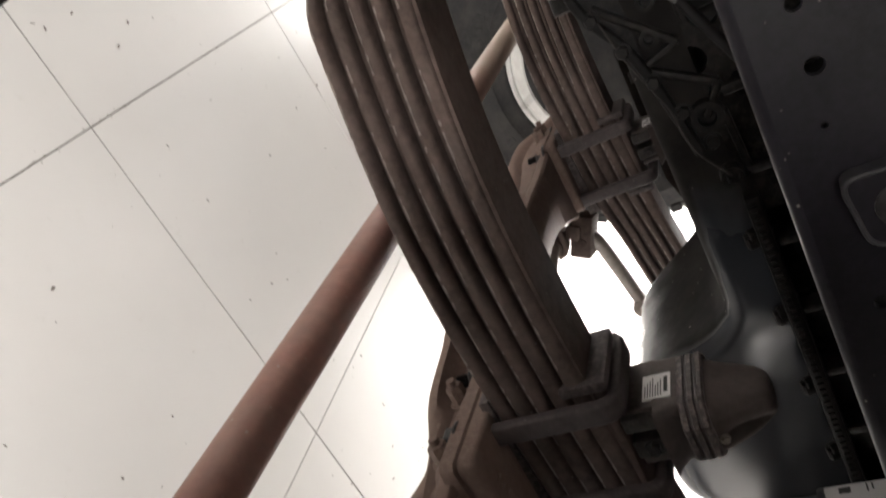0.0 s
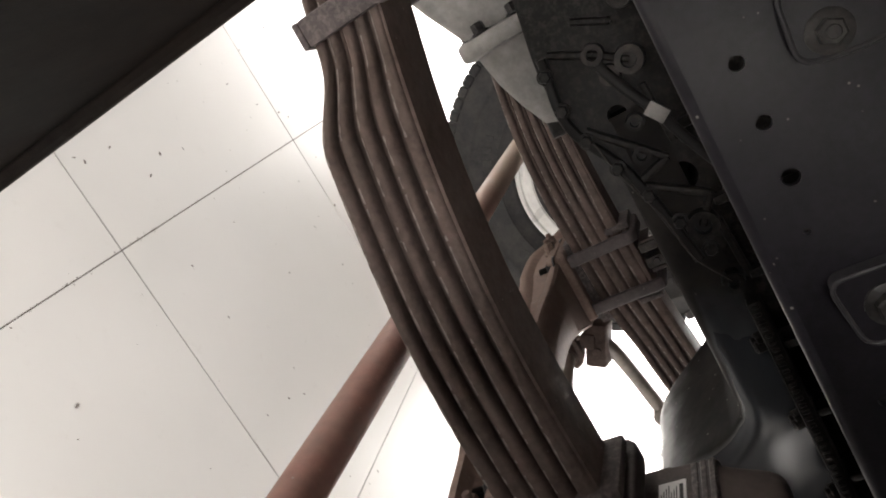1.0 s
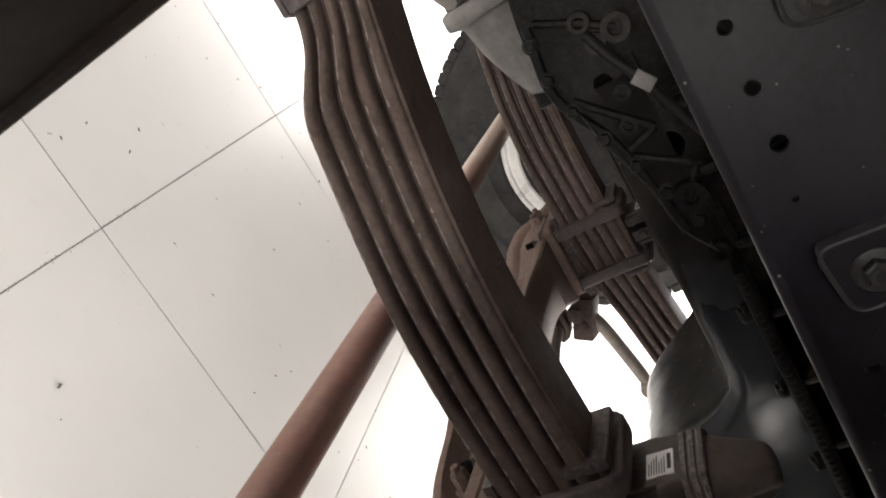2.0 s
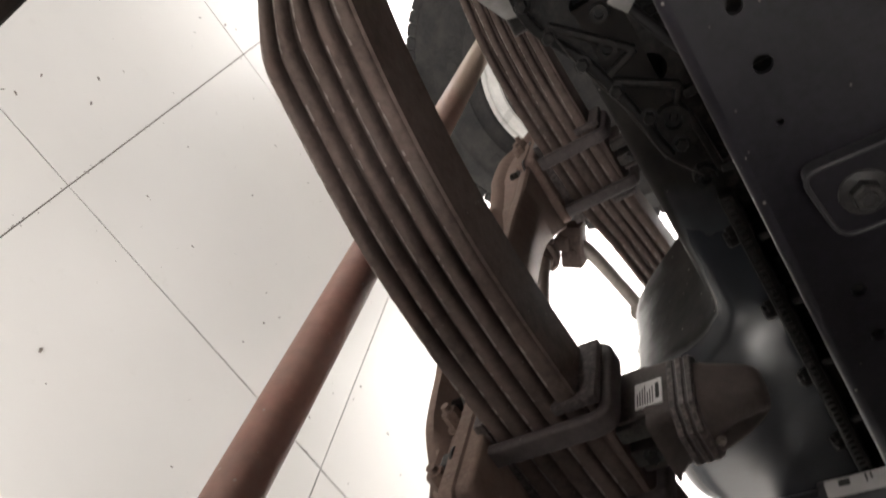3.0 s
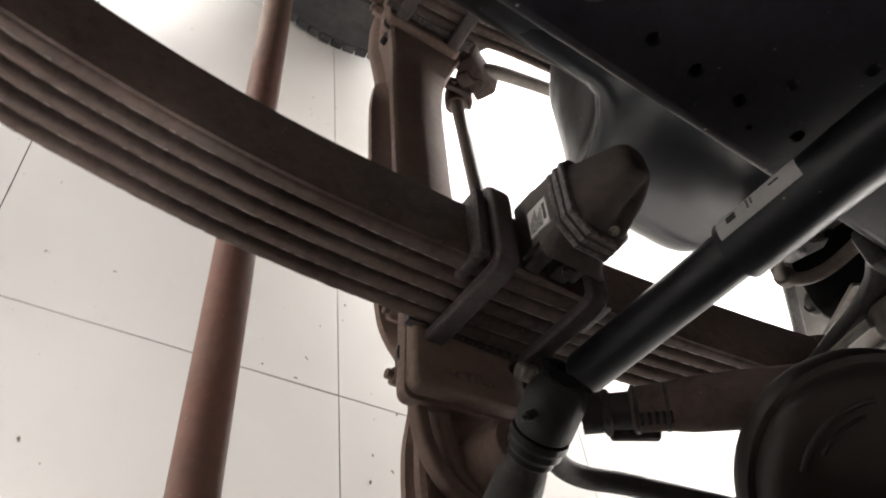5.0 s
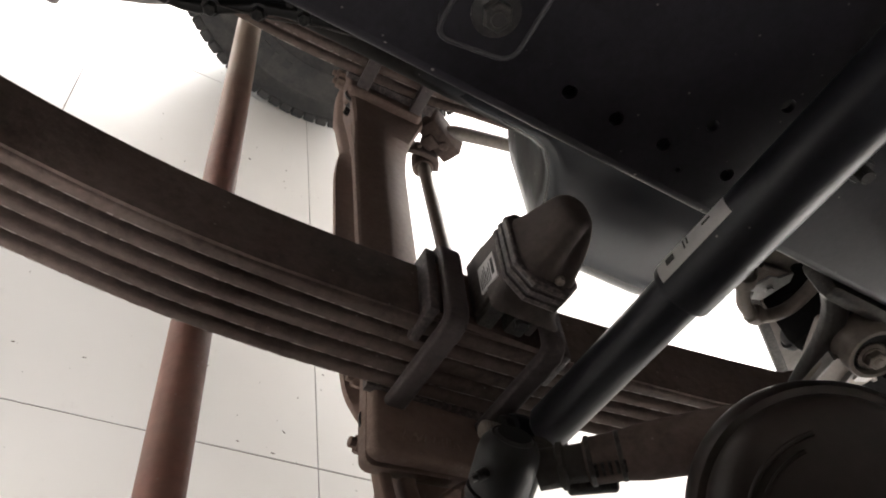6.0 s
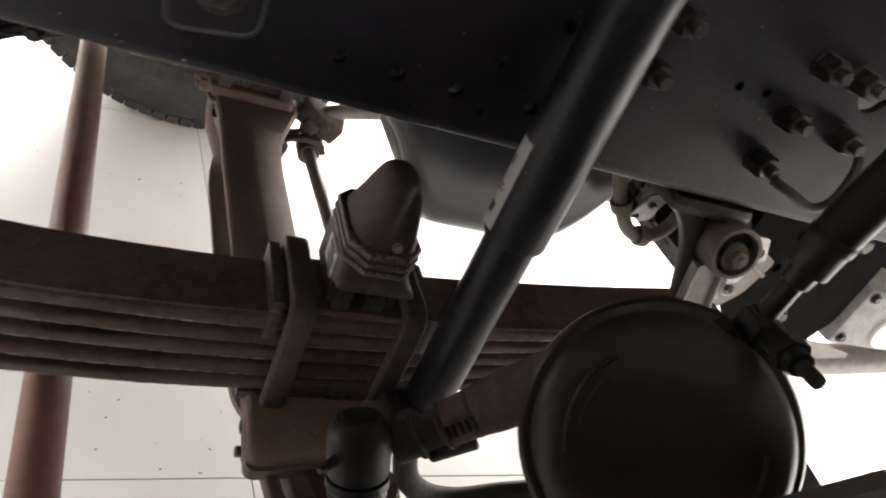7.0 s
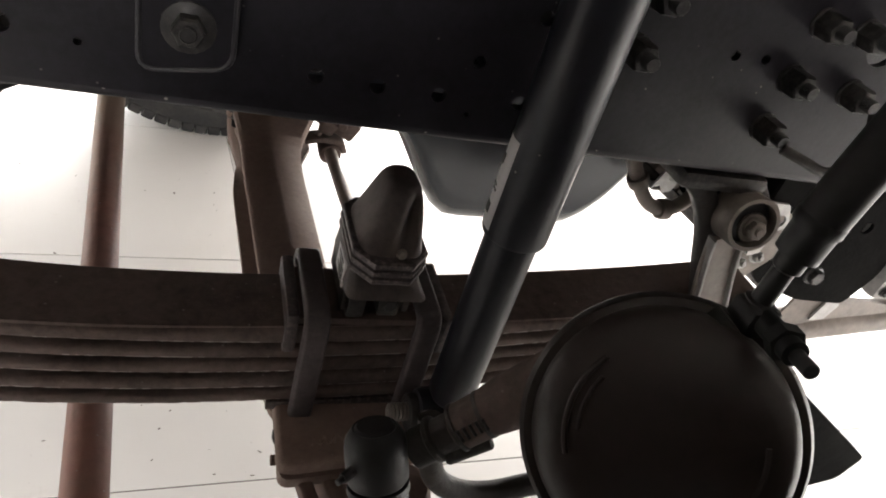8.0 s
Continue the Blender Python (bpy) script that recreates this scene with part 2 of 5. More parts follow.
def tile_material():
    m = bpy.data.materials.new("white_floor_tile")
    m.use_nodes = True
    n, l = m.node_tree.nodes, m.node_tree.links
    b = n["Principled BSDF"]
    geo = n.new("ShaderNodeNewGeometry")
    info = n.new("ShaderNodeObjectInfo")
    big = n.new("ShaderNodeTexNoise")
    big.inputs["Scale"].default_value = 2.2
    big.inputs["Detail"].default_value = 5
    l.new(geo.outputs["Position"], big.inputs["Vector"])
    fine = n.new("ShaderNodeTexNoise")
    fine.inputs["Scale"].default_value = 22
    fine.inputs["Detail"].default_value = 9
    fine.inputs["Roughness"].default_value = 0.75
    l.new(geo.outputs["Position"], fine.inputs["Vector"])
    ramp = n.new("ShaderNodeMapRange")
    ramp.inputs["From Min"].default_value = 0.30
    ramp.inputs["From Max"].default_value = 0.70
    l.new(big.outputs["Fac"], ramp.inputs["Value"])
    col = n.new("ShaderNodeMixRGB")
    col.inputs["Color1"].default_value = (0.64, 0.625, 0.600, 1)
    col.inputs["Color2"].default_value = (0.71, 0.695, 0.672, 1)
    l.new(ramp.outputs[0], col.inputs["Fac"])
    smear = n.new("ShaderNodeMapRange")
    smear.inputs["From Min"].default_value = 0.60
    smear.inputs["From Max"].default_value = 0.80
    smear.inputs["To Max"].default_value = 0.35
    l.new(fine.outputs["Fac"], smear.inputs["Value"])
    dirt = n.new("ShaderNodeMixRGB")
    l.new(smear.outputs[0], dirt.inputs["Fac"])
    l.new(col.outputs[0], dirt.inputs["Color1"])
    dirt.inputs["Color2"].default_value = (0.47, 0.44, 0.40, 1)
    tone = n.new("ShaderNodeMapRange")
    tone.inputs["To Min"].default_value = 0.97
    tone.inputs["To Max"].default_value = 1.02
    l.new(info.outputs["Random"], tone.inputs["Value"])
    mul = n.new("ShaderNodeMixRGB")
    mul.blend_type = "MULTIPLY"
    mul.inputs["Fac"].default_value = 1
    l.new(dirt.outputs[0], mul.inputs["Color1"])
    l.new(tone.outputs[0], mul.inputs["Color2"])
    l.new(mul.outputs[0], b.inputs["Base Color"])
    b.inputs["Roughness"].default_value = 0.34
    return m


TILE = tile_material()
GROUT = material("tile_grout", (0.13, 0.115, 0.10), 0.9, 0, 60, 0.2, 0.2)


# ---- mesh helpers ----
HOME = {}


def finish(bm, angle=34):
    bm.normal_update()
    for f in bm.faces:
        f.smooth = True
    for e in bm.edges:
        if len(e.link_faces) == 2:
            e.smooth = e.calc_face_angle(0) < radians(angle)


def thing(name, base, label, category, group="", kind=""):
    ob = new(name)
    ob.empty_display_size = 0.05
    ob.location = base
    HOME[ob.name] = Vector(base)
    return tagged(ob, label, category, group, kind)


def part(name, bm, mat, parent, label="", angle=34):
    """Links a bmesh, drawn in world metres, as one mesh under a thing or a part."""
    bmesh.ops.recalc_face_normals(bm, faces=bm.faces)
    finish(bm, angle)
    off = HOME[parent.name]
    bmesh.ops.translate(bm, verts=bm.verts, vec=-off)
    me = bpy.data.meshes.new(name)
    bm.to_mesh(me)
    bm.free()
    me.materials.append(mat)
    ob = new(name, me)
    ob.parent = parent
    HOME[ob.name] = off
    if label:
        tagged(ob, label)
    return ob


def solo(name, bm, mat, base, label, category, group="", kind="", angle=34):
    """A thing that is one single mesh."""
    bmesh.ops.recalc_face_normals(bm, faces=bm.faces)
    finish(bm, angle)
    bmesh.ops.translate(bm, verts=bm.verts, vec=-Vector(base))
    me = bpy.data.meshes.new(name)
    bm.to_mesh(me)
    bm.free()
    me.materials.append(mat)
    ob = new(name, me)
    ob.location = base
    HOME[ob.name] = Vector(base)
    return tagged(ob, label, category, group, kind)


def axes(direction, hint=(0, 0, 1)):
    d = Vector(direction).normalized()
    h = Vector(hint)
    if abs(d.dot(h.normalized())) > 0.95:
        h = Vector((1, 0, 0))
    u = h.cross(d).normalized()
    return d, u, d.cross(u)


def rings(bm, loops, close=False, caps=True):
    """Skins a row of vertex loops of equal count."""
    made = [[bm.verts.new(p) for p in loop] for loop in loops]
    pairs = list(zip(made, made[1:])) + ([(made[-1], made[0])] if close else [])
    for a, b in pairs:
        for i in range(len(a)):
            j = (i + 1) % len(a)
            bm.faces.new((a[i], a[j], b[j], b[i]))
    if caps and not close:
        bm.faces.new(list(reversed(made[0])))
        bm.faces.new(made[-1])
    return made


def lathe(bm, origin, direction, profile, seg=32, hint=(0, 0, 1)):
    """Turns (distance along, radius) pairs about an axis."""
    d, u, v = axes(direction, hint)
    o = Vector(origin)
    loops = []
    for s, r in profile:
        loops.append([o + d * s + (u * math.cos(2 * math.pi * k / seg) + v * math.sin(2 * math.pi * k / seg)) * max(r, 1e-4) for k in range(seg)])
    rings(bm, loops)


def rod(bm, a, b, r0, r1=None, seg=20, round_end=0.0):
    a, b = Vector(a), Vector(b)
    L = (b - a).length
    r1 = r0 if r1 is None else r1
    e = round_end
    prof = [(0, r0 - e), (e, r0), (L - e, r1), (L, r1 - e)] if e else [(0, r0), (L, r1)]
    lathe(bm, a, b - a, prof, seg)


def smooth_path(points, steps=8):
    """A Catmull-Rom line through the points."""
    pts = [Vector(p) for p in points]
    pts = [pts[0] * 2 - pts[1]] + pts + [pts[-1] * 2 - pts[-2]]
    out = []
    for i in range(1, len(pts) - 2):
        p0, p1, p2, p3 = pts[i - 1:i + 3]
        for k in range(steps):
            t = k / steps
            out.append(0.5 * ((2 * p1) + (p2 - p0) * t + (2 * p0 - 5 * p1 + 4 * p2 - p3) * t * t + (3 * p1 - p0 - 3 * p2 + p3) * t ** 3))
    out.append(pts[-2])
    return out


def sweep(bm, points, section, steps=8, hint=(0, 0, 1), scale=None):
    """Carries a cross-section (list of (u, v)) along a smooth line."""
    line = smooth_path(points, steps) if steps > 1 else [Vector(p) for p in points]
    u = None
    loops = []
    for i, p in enumerate(line):
        d = (line[min(i + 1, len(line) - 1)] - line[max(i - 1, 0)]).normalized()
        if u is None:
            _, u, v = axes(d, hint)
        else:
            u = (u - d * u.dot(d)).normalized()
            v = d.cross(u)
        s = scale(i / (len(line) - 1)) if scale else 1.0
        loops.append([p + u * (a * s) + v * (b * s) for a, b in section])
    rings(bm, loops)


def disc(r, seg=14):
    return [(r * math.cos(2 * math.pi * k / seg), r * math.sin(2 * math.pi * k / seg)) for k in range(seg)]


def rounded(w, h, r, n=4):
    """A rounded rectangle as (u, v) pairs."""
    out = []
    for cx, cy, a0 in ((w / 2 - r, h / 2 - r, 0), (-w / 2 + r, h / 2 - r, 90), (-w / 2 + r, -h / 2 + r, 180), (w / 2 - r, -h / 2 + r, 270)):
        for k in range(n + 1):
            a = radians(a0 + 90 * k / n)
            out.append((cx + r * math.cos(a), cy + r * math.sin(a)))
    return out


def block(bm, lo, hi, bevel=0.004, m=None, seg=2):
    """A box with rounded edges between two corners."""
    lo, hi = Vector(lo), Vector(hi)
    c, s = (lo + hi) / 2, hi - lo
    made = bmesh.ops.create_cube(bm, size=1, matrix=Matrix.Translation(c) @ Matrix.Diagonal((*s, 1)))["verts"]
    if bevel:
        edges = list({e for v in made for e in v.link_edges})
        res = bmesh.ops.bevel(bm, geom=edges, offset=bevel, segments=seg, affect="EDGES", profile=0.5)
        made = list({v for f in res["faces"] for v in f.verts} | {v for v in made if v.is_valid})
    if m is not None:
        bmesh.ops.transform(bm, matrix=m, verts=made)
    return made


def plate(bm, outline, origin, direction, thick, holes=(), hint=(0, 0, 1)):
    """A flat outline of (u, v) with round holes (u, v, r), given a thickness along direction."""
    d, u, v = axes(direction, hint)
    o = Vector(origin)
    edges = []
    for loop in [list(outline)] + [[(hu + hr * math.cos(2 * math.pi * k / 18), hv + hr * math.sin(2 * math.pi * k / 18)) for k in range(18)] for hu, hv, hr in holes]:
        vs = [bm.verts.new(o + u * a + v * b) for a, b in loop]
        edges += [bm.edges.new((vs[i], vs[(i + 1) % len(vs)])) for i in range(len(vs))]
    faces = [g for g in bmesh.ops.triangle_fill(bm, use_beauty=True, use_dissolve=False, edges=edges)["geom"] if isinstance(g, bmesh.types.BMFace)]
    ext = bmesh.ops.extrude_face_region(bm, geom=faces)
    bmesh.ops.translate(bm, verts=[g for g in ext["geom"] if isinstance(g, bmesh.types.BMVert)], vec=d * thick)


def hexbolt(bm, p, direction, r, h, washer=1.35, stub=0.0):
    """A hexagon head on a washer, with a bit of thread sticking out."""
    d, u, v = axes(direction)
    p = Vector(p)
    if washer:
        lathe(bm, p, d, [(0, r * washer), (r * 0.18, r * washer), (r * 0.22, r * washer * 0.95)], 20)
    hexa = [(r * math.cos(radians(60 * k)), r * math.sin(radians(60 * k))) for k in range(6)]
    hs = r * 0.2
    rings(bm, [[p + d * s + u * (a * q) + v * (b * q) for a, b in hexa] for s, q in ((hs, 1), (hs + h * 0.85, 1), (hs + h, 0.86))])
    if stub:
        prof = []
        k = 0.0
        while k < stub:
            prof += [(hs + h + k, r * 0.52), (hs + h + k + 0.0006, r * 0.46)]
            k += 0.0014
        lathe(bm, p, d, prof + [(hs + h + stub, r * 0.44)], 14)


# ---- hall ----
FLOOR_LO, FLOOR_HI = (-5.2, -5.0), (6.8, 9.0)
T = 0.588
TX, TY = -0.561, 0.180
TILE_U, TILE_V = Vector((0.581, 0.022, 0)), Vector((-0.061, 0.590, 0))

bm = bmesh.new()
block(bm, (FLOOR_LO[0], FLOOR_LO[1], -0.12), (FLOOR_HI[0], FLOOR_HI[1], -0.0022), 0)
floor = solo("floor", bm, GROUT, (0, 0, 0), "white glazed tile floor with dark joints and scuffs", "floor", kind="structure")


def wall(name, lo, hi, openings=()):
    """A wall along x or y, cut by openings (from, to, sill, head)."""
    bm = bmesh.new()
    k = 0 if hi[0] - lo[0] > hi[1] - lo[1] else 1
    at = lo[k]
    for a, b, s, t in openings:
        for p, q, z0, z1 in ((at, a, lo[2], hi[2]), (a, b, lo[2], s), (a, b, t, hi[2])):
            if q - p > 1e-3 and z1 - z0 > 1e-3:
                l2, h2 = list(lo), list(hi)
                l2[k], h2[k], l2[2], h2[2] = p, q, z0, z1
                block(bm, l2, h2, 0)
        at = b
    l2 = list(lo)
    l2[k] = at
    block(bm, l2, hi, 0)
    return solo(name, bm, WALLM, (0, 0, 0), "plain white wall added out of view round the floor", "wall", kind="structure")


HX0, HX1, HY0, HY1, HZ = FLOOR_LO[0], FLOOR_HI[0], FLOOR_LO[1], FLOOR_HI[1], 5.0
# walls, openings and ceiling are unseen, added to hold and bounce the light
wall("wall_north", (HX0, HY1, 0), (HX1, HY1 + 0.2, HZ), [(-4.0, 5.6, 0.1, 4.2)])
wall("wall_south", (HX0, HY0 - 0.2, 0), (HX1, HY0, HZ), [(-4.0, -0.4, 0.9, 3.4), (1.2, 5.4, 0.9, 3.4)])
wall("wall_east", (HX1, HY0 - 0.2, 0), (HX1 + 0.2, HY1 + 0.2, HZ), [(-4.0, 7.5, 0.1, 4.2)])
wall("wall_west", (HX0 - 0.2, HY0 - 0.2, 0), (HX0, HY1 + 0.2, HZ), [(-3.0, 6.5, 0.9, 3.6)])
bm = bmesh.new()
block(bm, (HX0 - 0.2, HY0 - 0.2, HZ), (HX1 + 0.2, HY1 + 0.2, HZ + 0.2), 0)
solo("ceiling", bm, WALLM, (0, 0, HZ), "plain white ceiling added out of view over the floor", "ceiling", kind="structure")


def fill_lamp(name, at, target, sx, sy, watts):
    """An added area lamp in an assumed, unseen window opening."""
    la = bpy.data.lights.new(name, "AREA")
    la.shape, la.size, la.size_y, la.energy, la.color = "RECTANGLE", sx, sy, watts, (1.0, 0.955, 0.915)
    ob = new(name, la)
    ob.matrix_world = look(at, target)
    return ob


# fill lamps, balanced for floor and rail; no such windows are in view
fill_lamp("fill_light_north", (0.8, HY1 + 0.05, 2.2), (0.8, 0, 1.2), 9.4, 4.0, 1420)
fill_lamp("fill_light_east", (HX1 + 0.05, 1.7, 2.2), (0, 1.7, 1.2), 11.2, 4.0, 1500)
fill_lamp("fill_light_west", (HX0 - 0.05, 1.7, 2.2), (0, 1.7, 1.0), 9.4, 2.6, 75)
fill_lamp("fill_light_south", (-2.2, HY0 - 0.05, 2.2), (-2.2, 0, 1.0), 3.6, 2.4, 420)


# ---- chassis rail ----
RAIL_LO, RAIL_H = 0.777, 0.285


def chassis_rail(y, side, holes, label):
    """A pressed channel: web at y, flanges towards side (+1 or -1)."""
    t = thing("chassis_rail", (0, y, RAIL_LO), label, "chassis rail", "chassis rails")
    x0, x1, r = -1.35, 2.6, 0.012
    bm = bmesh.new()
    d, u, v = axes((0, side, 0))
    sg = u.x
    outline = [(sg * x0, 0.010), (sg * x1, 0.010), (sg * x1, RAIL_H - 0.010), (sg * x0, RAIL_H - 0.010)]
    vz = v.z
    plate(bm, [(a, b * vz) for a, b in outline], (0, y, RAIL_LO), (0, side, 0), 0.008, [(sg * hx, (hz - RAIL_LO) * vz, hr) for hx, hz, hr in holes])
    part("web", bm, RAIL, t)
    for top in (0, 1):
        bm = bmesh.new()
        z = RAIL_LO + RAIL_H * top
        s = -1 if top else 1
        prof = []
        for k in range(6):
            a = radians(90 * k / 5)
            prof.append((y + side * 0.010 * (1 - math.cos(a)), z + s * 0.010 * (1 - math.sin(a))))
        inner = [(y + side * 0.085, z), (y + side * 0.085, z + s * 0.008), (y + side * 0.012, z + s * 0.008), (y + side * 0.008, z + s * 0.010)]
        loop = prof + inner
        rings(bm, [[(x, a, b) for a, b in loop] for x in (x0, x1)])
        part("flange", bm, RAIL, t, angle=50)
    return t


near_holes = [(-0.102, 0.820, 0.0065), (-0.052, 0.819, 0.0065), (0.001, 0.819, 0.0065), (0.075, 0.822, 0.0065),
              (0.028, 0.853, 0.0055), (0.074, 0.898, 0.0065), (-0.420, 0.825, 0.0065), (-0.368, 0.825, 0.0065), (-0.318, 0.826, 0.0075),
              (0.267, 0.898, 0.005), (0.301, 0.900, 0.005), (-0.27, 0.820, 0.003), (0.428, 0.935, 0.022), (0.03, 0.805, 0.0025), (-0.49, 0.865, 0.0065)]
chassis_rail(0.0, 1, near_holes, "black painted steel chassis rail with punched holes and chips")
chassis_rail(0.89, -1, [(-0.1 + 0.05 * k, 0.815, 0.0065) for k in range(5)], "black painted steel chassis rail across the truck")

# ---- leaf springs ----
SP_W = 0.092


def spring_top(x):
    k = x + 0.23
    return 0.543 + (0.33 if k < 0 else 0.125) * k * k


def ease(a, b, x):
    f = min(1, max(0, (x - a) / (b - a)))
    return f * f * (3 - 2 * f)


def spring_pitch(x):
    s = abs(x + 0.03)
    return 0.0230 - 0.0006 * ease(0.2, 0.05, s) - (0.0022 * ease(0.08, 0.22, s) if x > 0 else 0.0010 * ease(0.25, 0.45, s)) - 0.0062 * ease(0.485, 0.565, s)


def leaf(i):
    bm = bmesh.new()
    lo, hi = (-0.80, 0.480) if i < 2 else (-0.74 + 0.012 * i, 0.475 - 0.006 * i)
    rnd = random.Random(i)
    loops = []
    n = 220
    for k in range(n + 1):
        x = lo + (hi - lo) * k / n
        p = spring_pitch(x)
        z1 = spring_top(x) - i * p
        g = min(1, max(0, (abs(x + 0.004) - 0.07) / 0.22))
        g = g * g * (3 - 2 * g)
        th = p * (0.965 - 0.165 * g)
        y0, y1 = 0.0008 * ((i * 7) % 3), SP_W
        nick = 0.0013 * rnd.random() ** 2
        deep = th * (0.20 if i == 0 else 0.34 + 0.44 * g)
        sec = [(y0 + deep, z1), (y0 + deep, z1 - th * (0.10 + 0.10 * g)), (y0 + deep * 0.42, z1 - th * (0.20 + 0.06 * g)), (y0 + deep * 0.14, z1 - th * 0.36), (y0 + deep * 0.03, z1 - th * 0.48), (y0, z1 - th * 0.62),
               (y0 + 0.0003, z1 - th * 0.80), (y0 + 0.0002 + nick, z1 - th + 0.0034 - 2 * nick), (y0 + 0.0014 + nick, z1 - th + 0.0003), (y0 + 0.004, z1 - th)]
        sec += [(y1 - th * 0.3, z1 - th), (y1 - th * 0.06, z1 - th * 0.85), (y1, z1 - th * 0.6), (y1 - th * 0.08, z1 - th * 0.15), (y1 - th * 0.33, z1)]
        loops.append([(x, a, b) for a, b in sec])
    made = rings(bm, loops)
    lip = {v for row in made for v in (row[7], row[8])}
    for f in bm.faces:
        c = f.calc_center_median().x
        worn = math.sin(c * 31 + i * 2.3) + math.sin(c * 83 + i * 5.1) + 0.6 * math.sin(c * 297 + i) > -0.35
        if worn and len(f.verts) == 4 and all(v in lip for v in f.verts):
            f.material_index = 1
    if i == 0:
        for x in (lo, hi):
            z = spring_top(x) + (0.03 if x < 0 else -0.030)
            lathe(bm, (x, 0.0, z), (0, 1, 0), [(0, 0.022), (0, 0.037), (SP_W, 0.037), (SP_W, 0.022)], 28)
    return bm


def u_bolt(x):
    """A flattened U-bolt over the spring: two legs and a crown."""
    bm = bmesh.new()
    top = spring_top(x) + 0.022
    yl, yr = -0.013, SP_W + 0.013
    path = [(x, yl, 0.416), (x, yl, 0.46), (x, yl, top - 0.04), (x, yl, top - 0.016), (x, yl + 0.004, top - 0.005), (x, yl + 0.015, top),
            (x, SP_W / 2, top), (x, yr - 0.015, top), (x, yr - 0.004, top - 0.005), (x, yr, top - 0.016), (x, yr, 0.46), (x, yr, 0.416)]
    sweep(bm, path, rounded(0.0138, 0.0262, 0.0045, 3), 5, hint=(1, 0, 0))
    return bm


def leaf_spring():
    t = thing("leaf_spring", (0, SP_W / 2, 0.43), "dusty dark brown steel leaf spring of five leaves", "leaf spring", "leaf springs on the axle")
    for i in range(5):
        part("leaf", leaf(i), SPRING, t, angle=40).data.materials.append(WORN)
    for x in (-0.062, 0.055):
        part("u_bolt", u_bolt(x), UBOLT, t, "dark U-bolt clamping the leaves to the axle", angle=50)
    # wedge between the lowest leaf and the axle pad
    bm = bmesh.new()
    loops = []
    for k in range(13):
        x = -0.098 + 0.192 * k / 12
        z = spring_top(x) - 5 * spring_pitch(x) + 0.002
        loops.append([(x, a, b) for a, b in ((-0.002, 0.424), (SP_W + 0.002, 0.424), (SP_W + 0.002, z), (-0.002, z))])
    rings(bm, loops)
    part("wedge_plate", bm, UBOLT, t)
    # packing plate and keeper under the crowns
    bm = bmesh.new()
    block(bm, (-0.085, 0.004, spring_top(-0.06) + 0.001), (0.08, SP_W - 0.004, spring_top(-0.06) + 0.011), 0.003)
    part("packing_plate", bm, SPRING, t)
    for s in (-1, 1):
        bm = bmesh.new()
        block(bm, (-0.0915 if s < 0 else 0.074, -0.004, 0.515), (-0.0785 if s < 0 else 0.087, SP_W + 0.004, spring_top(-0.06) + 0.020), 0.003)
        part("keeper_plate", bm, UBOLT, t)
    # clip band near the end
    bm = bmesh.new()
    x = -0.622
    z1, z0 = spring_top(x) + 0.004, spring_top(x) - 5 * 0.0148 - 0.004
    for lo, hi in (((x - 0.013, -0.009, z0), (x + 0.013, -0.001, z1)), ((x - 0.013, SP_W + 0.001, z0), (x + 0.013, SP_W + 0.009, z1)), ((x - 0.013, -0.009, z0 - 0.007), (x + 0.013, SP_W + 0.009, z0))):
        block(bm, lo, hi, 0.002)
    rod(bm, (x, -0.014, z1 + 0.004), (x, SP_W + 0.016, z1 + 0.004), 0.008, seg=16)
    hexbolt(bm, (x, -0.009, z1 + 0.004), (0, -1, 0), 0.012, 0.009)
    part("clip_band", bm, UBOLT, t, "dark grey steel clip band round the leaves")
    return t


near_spring = leaf_spring()
copy_thing(near_spring, pose(-0.047, 0.797 + SP_W / 2, 0.425))


# ---- axle ----
def ax(y):
    return -0.003 - 0.06 * y


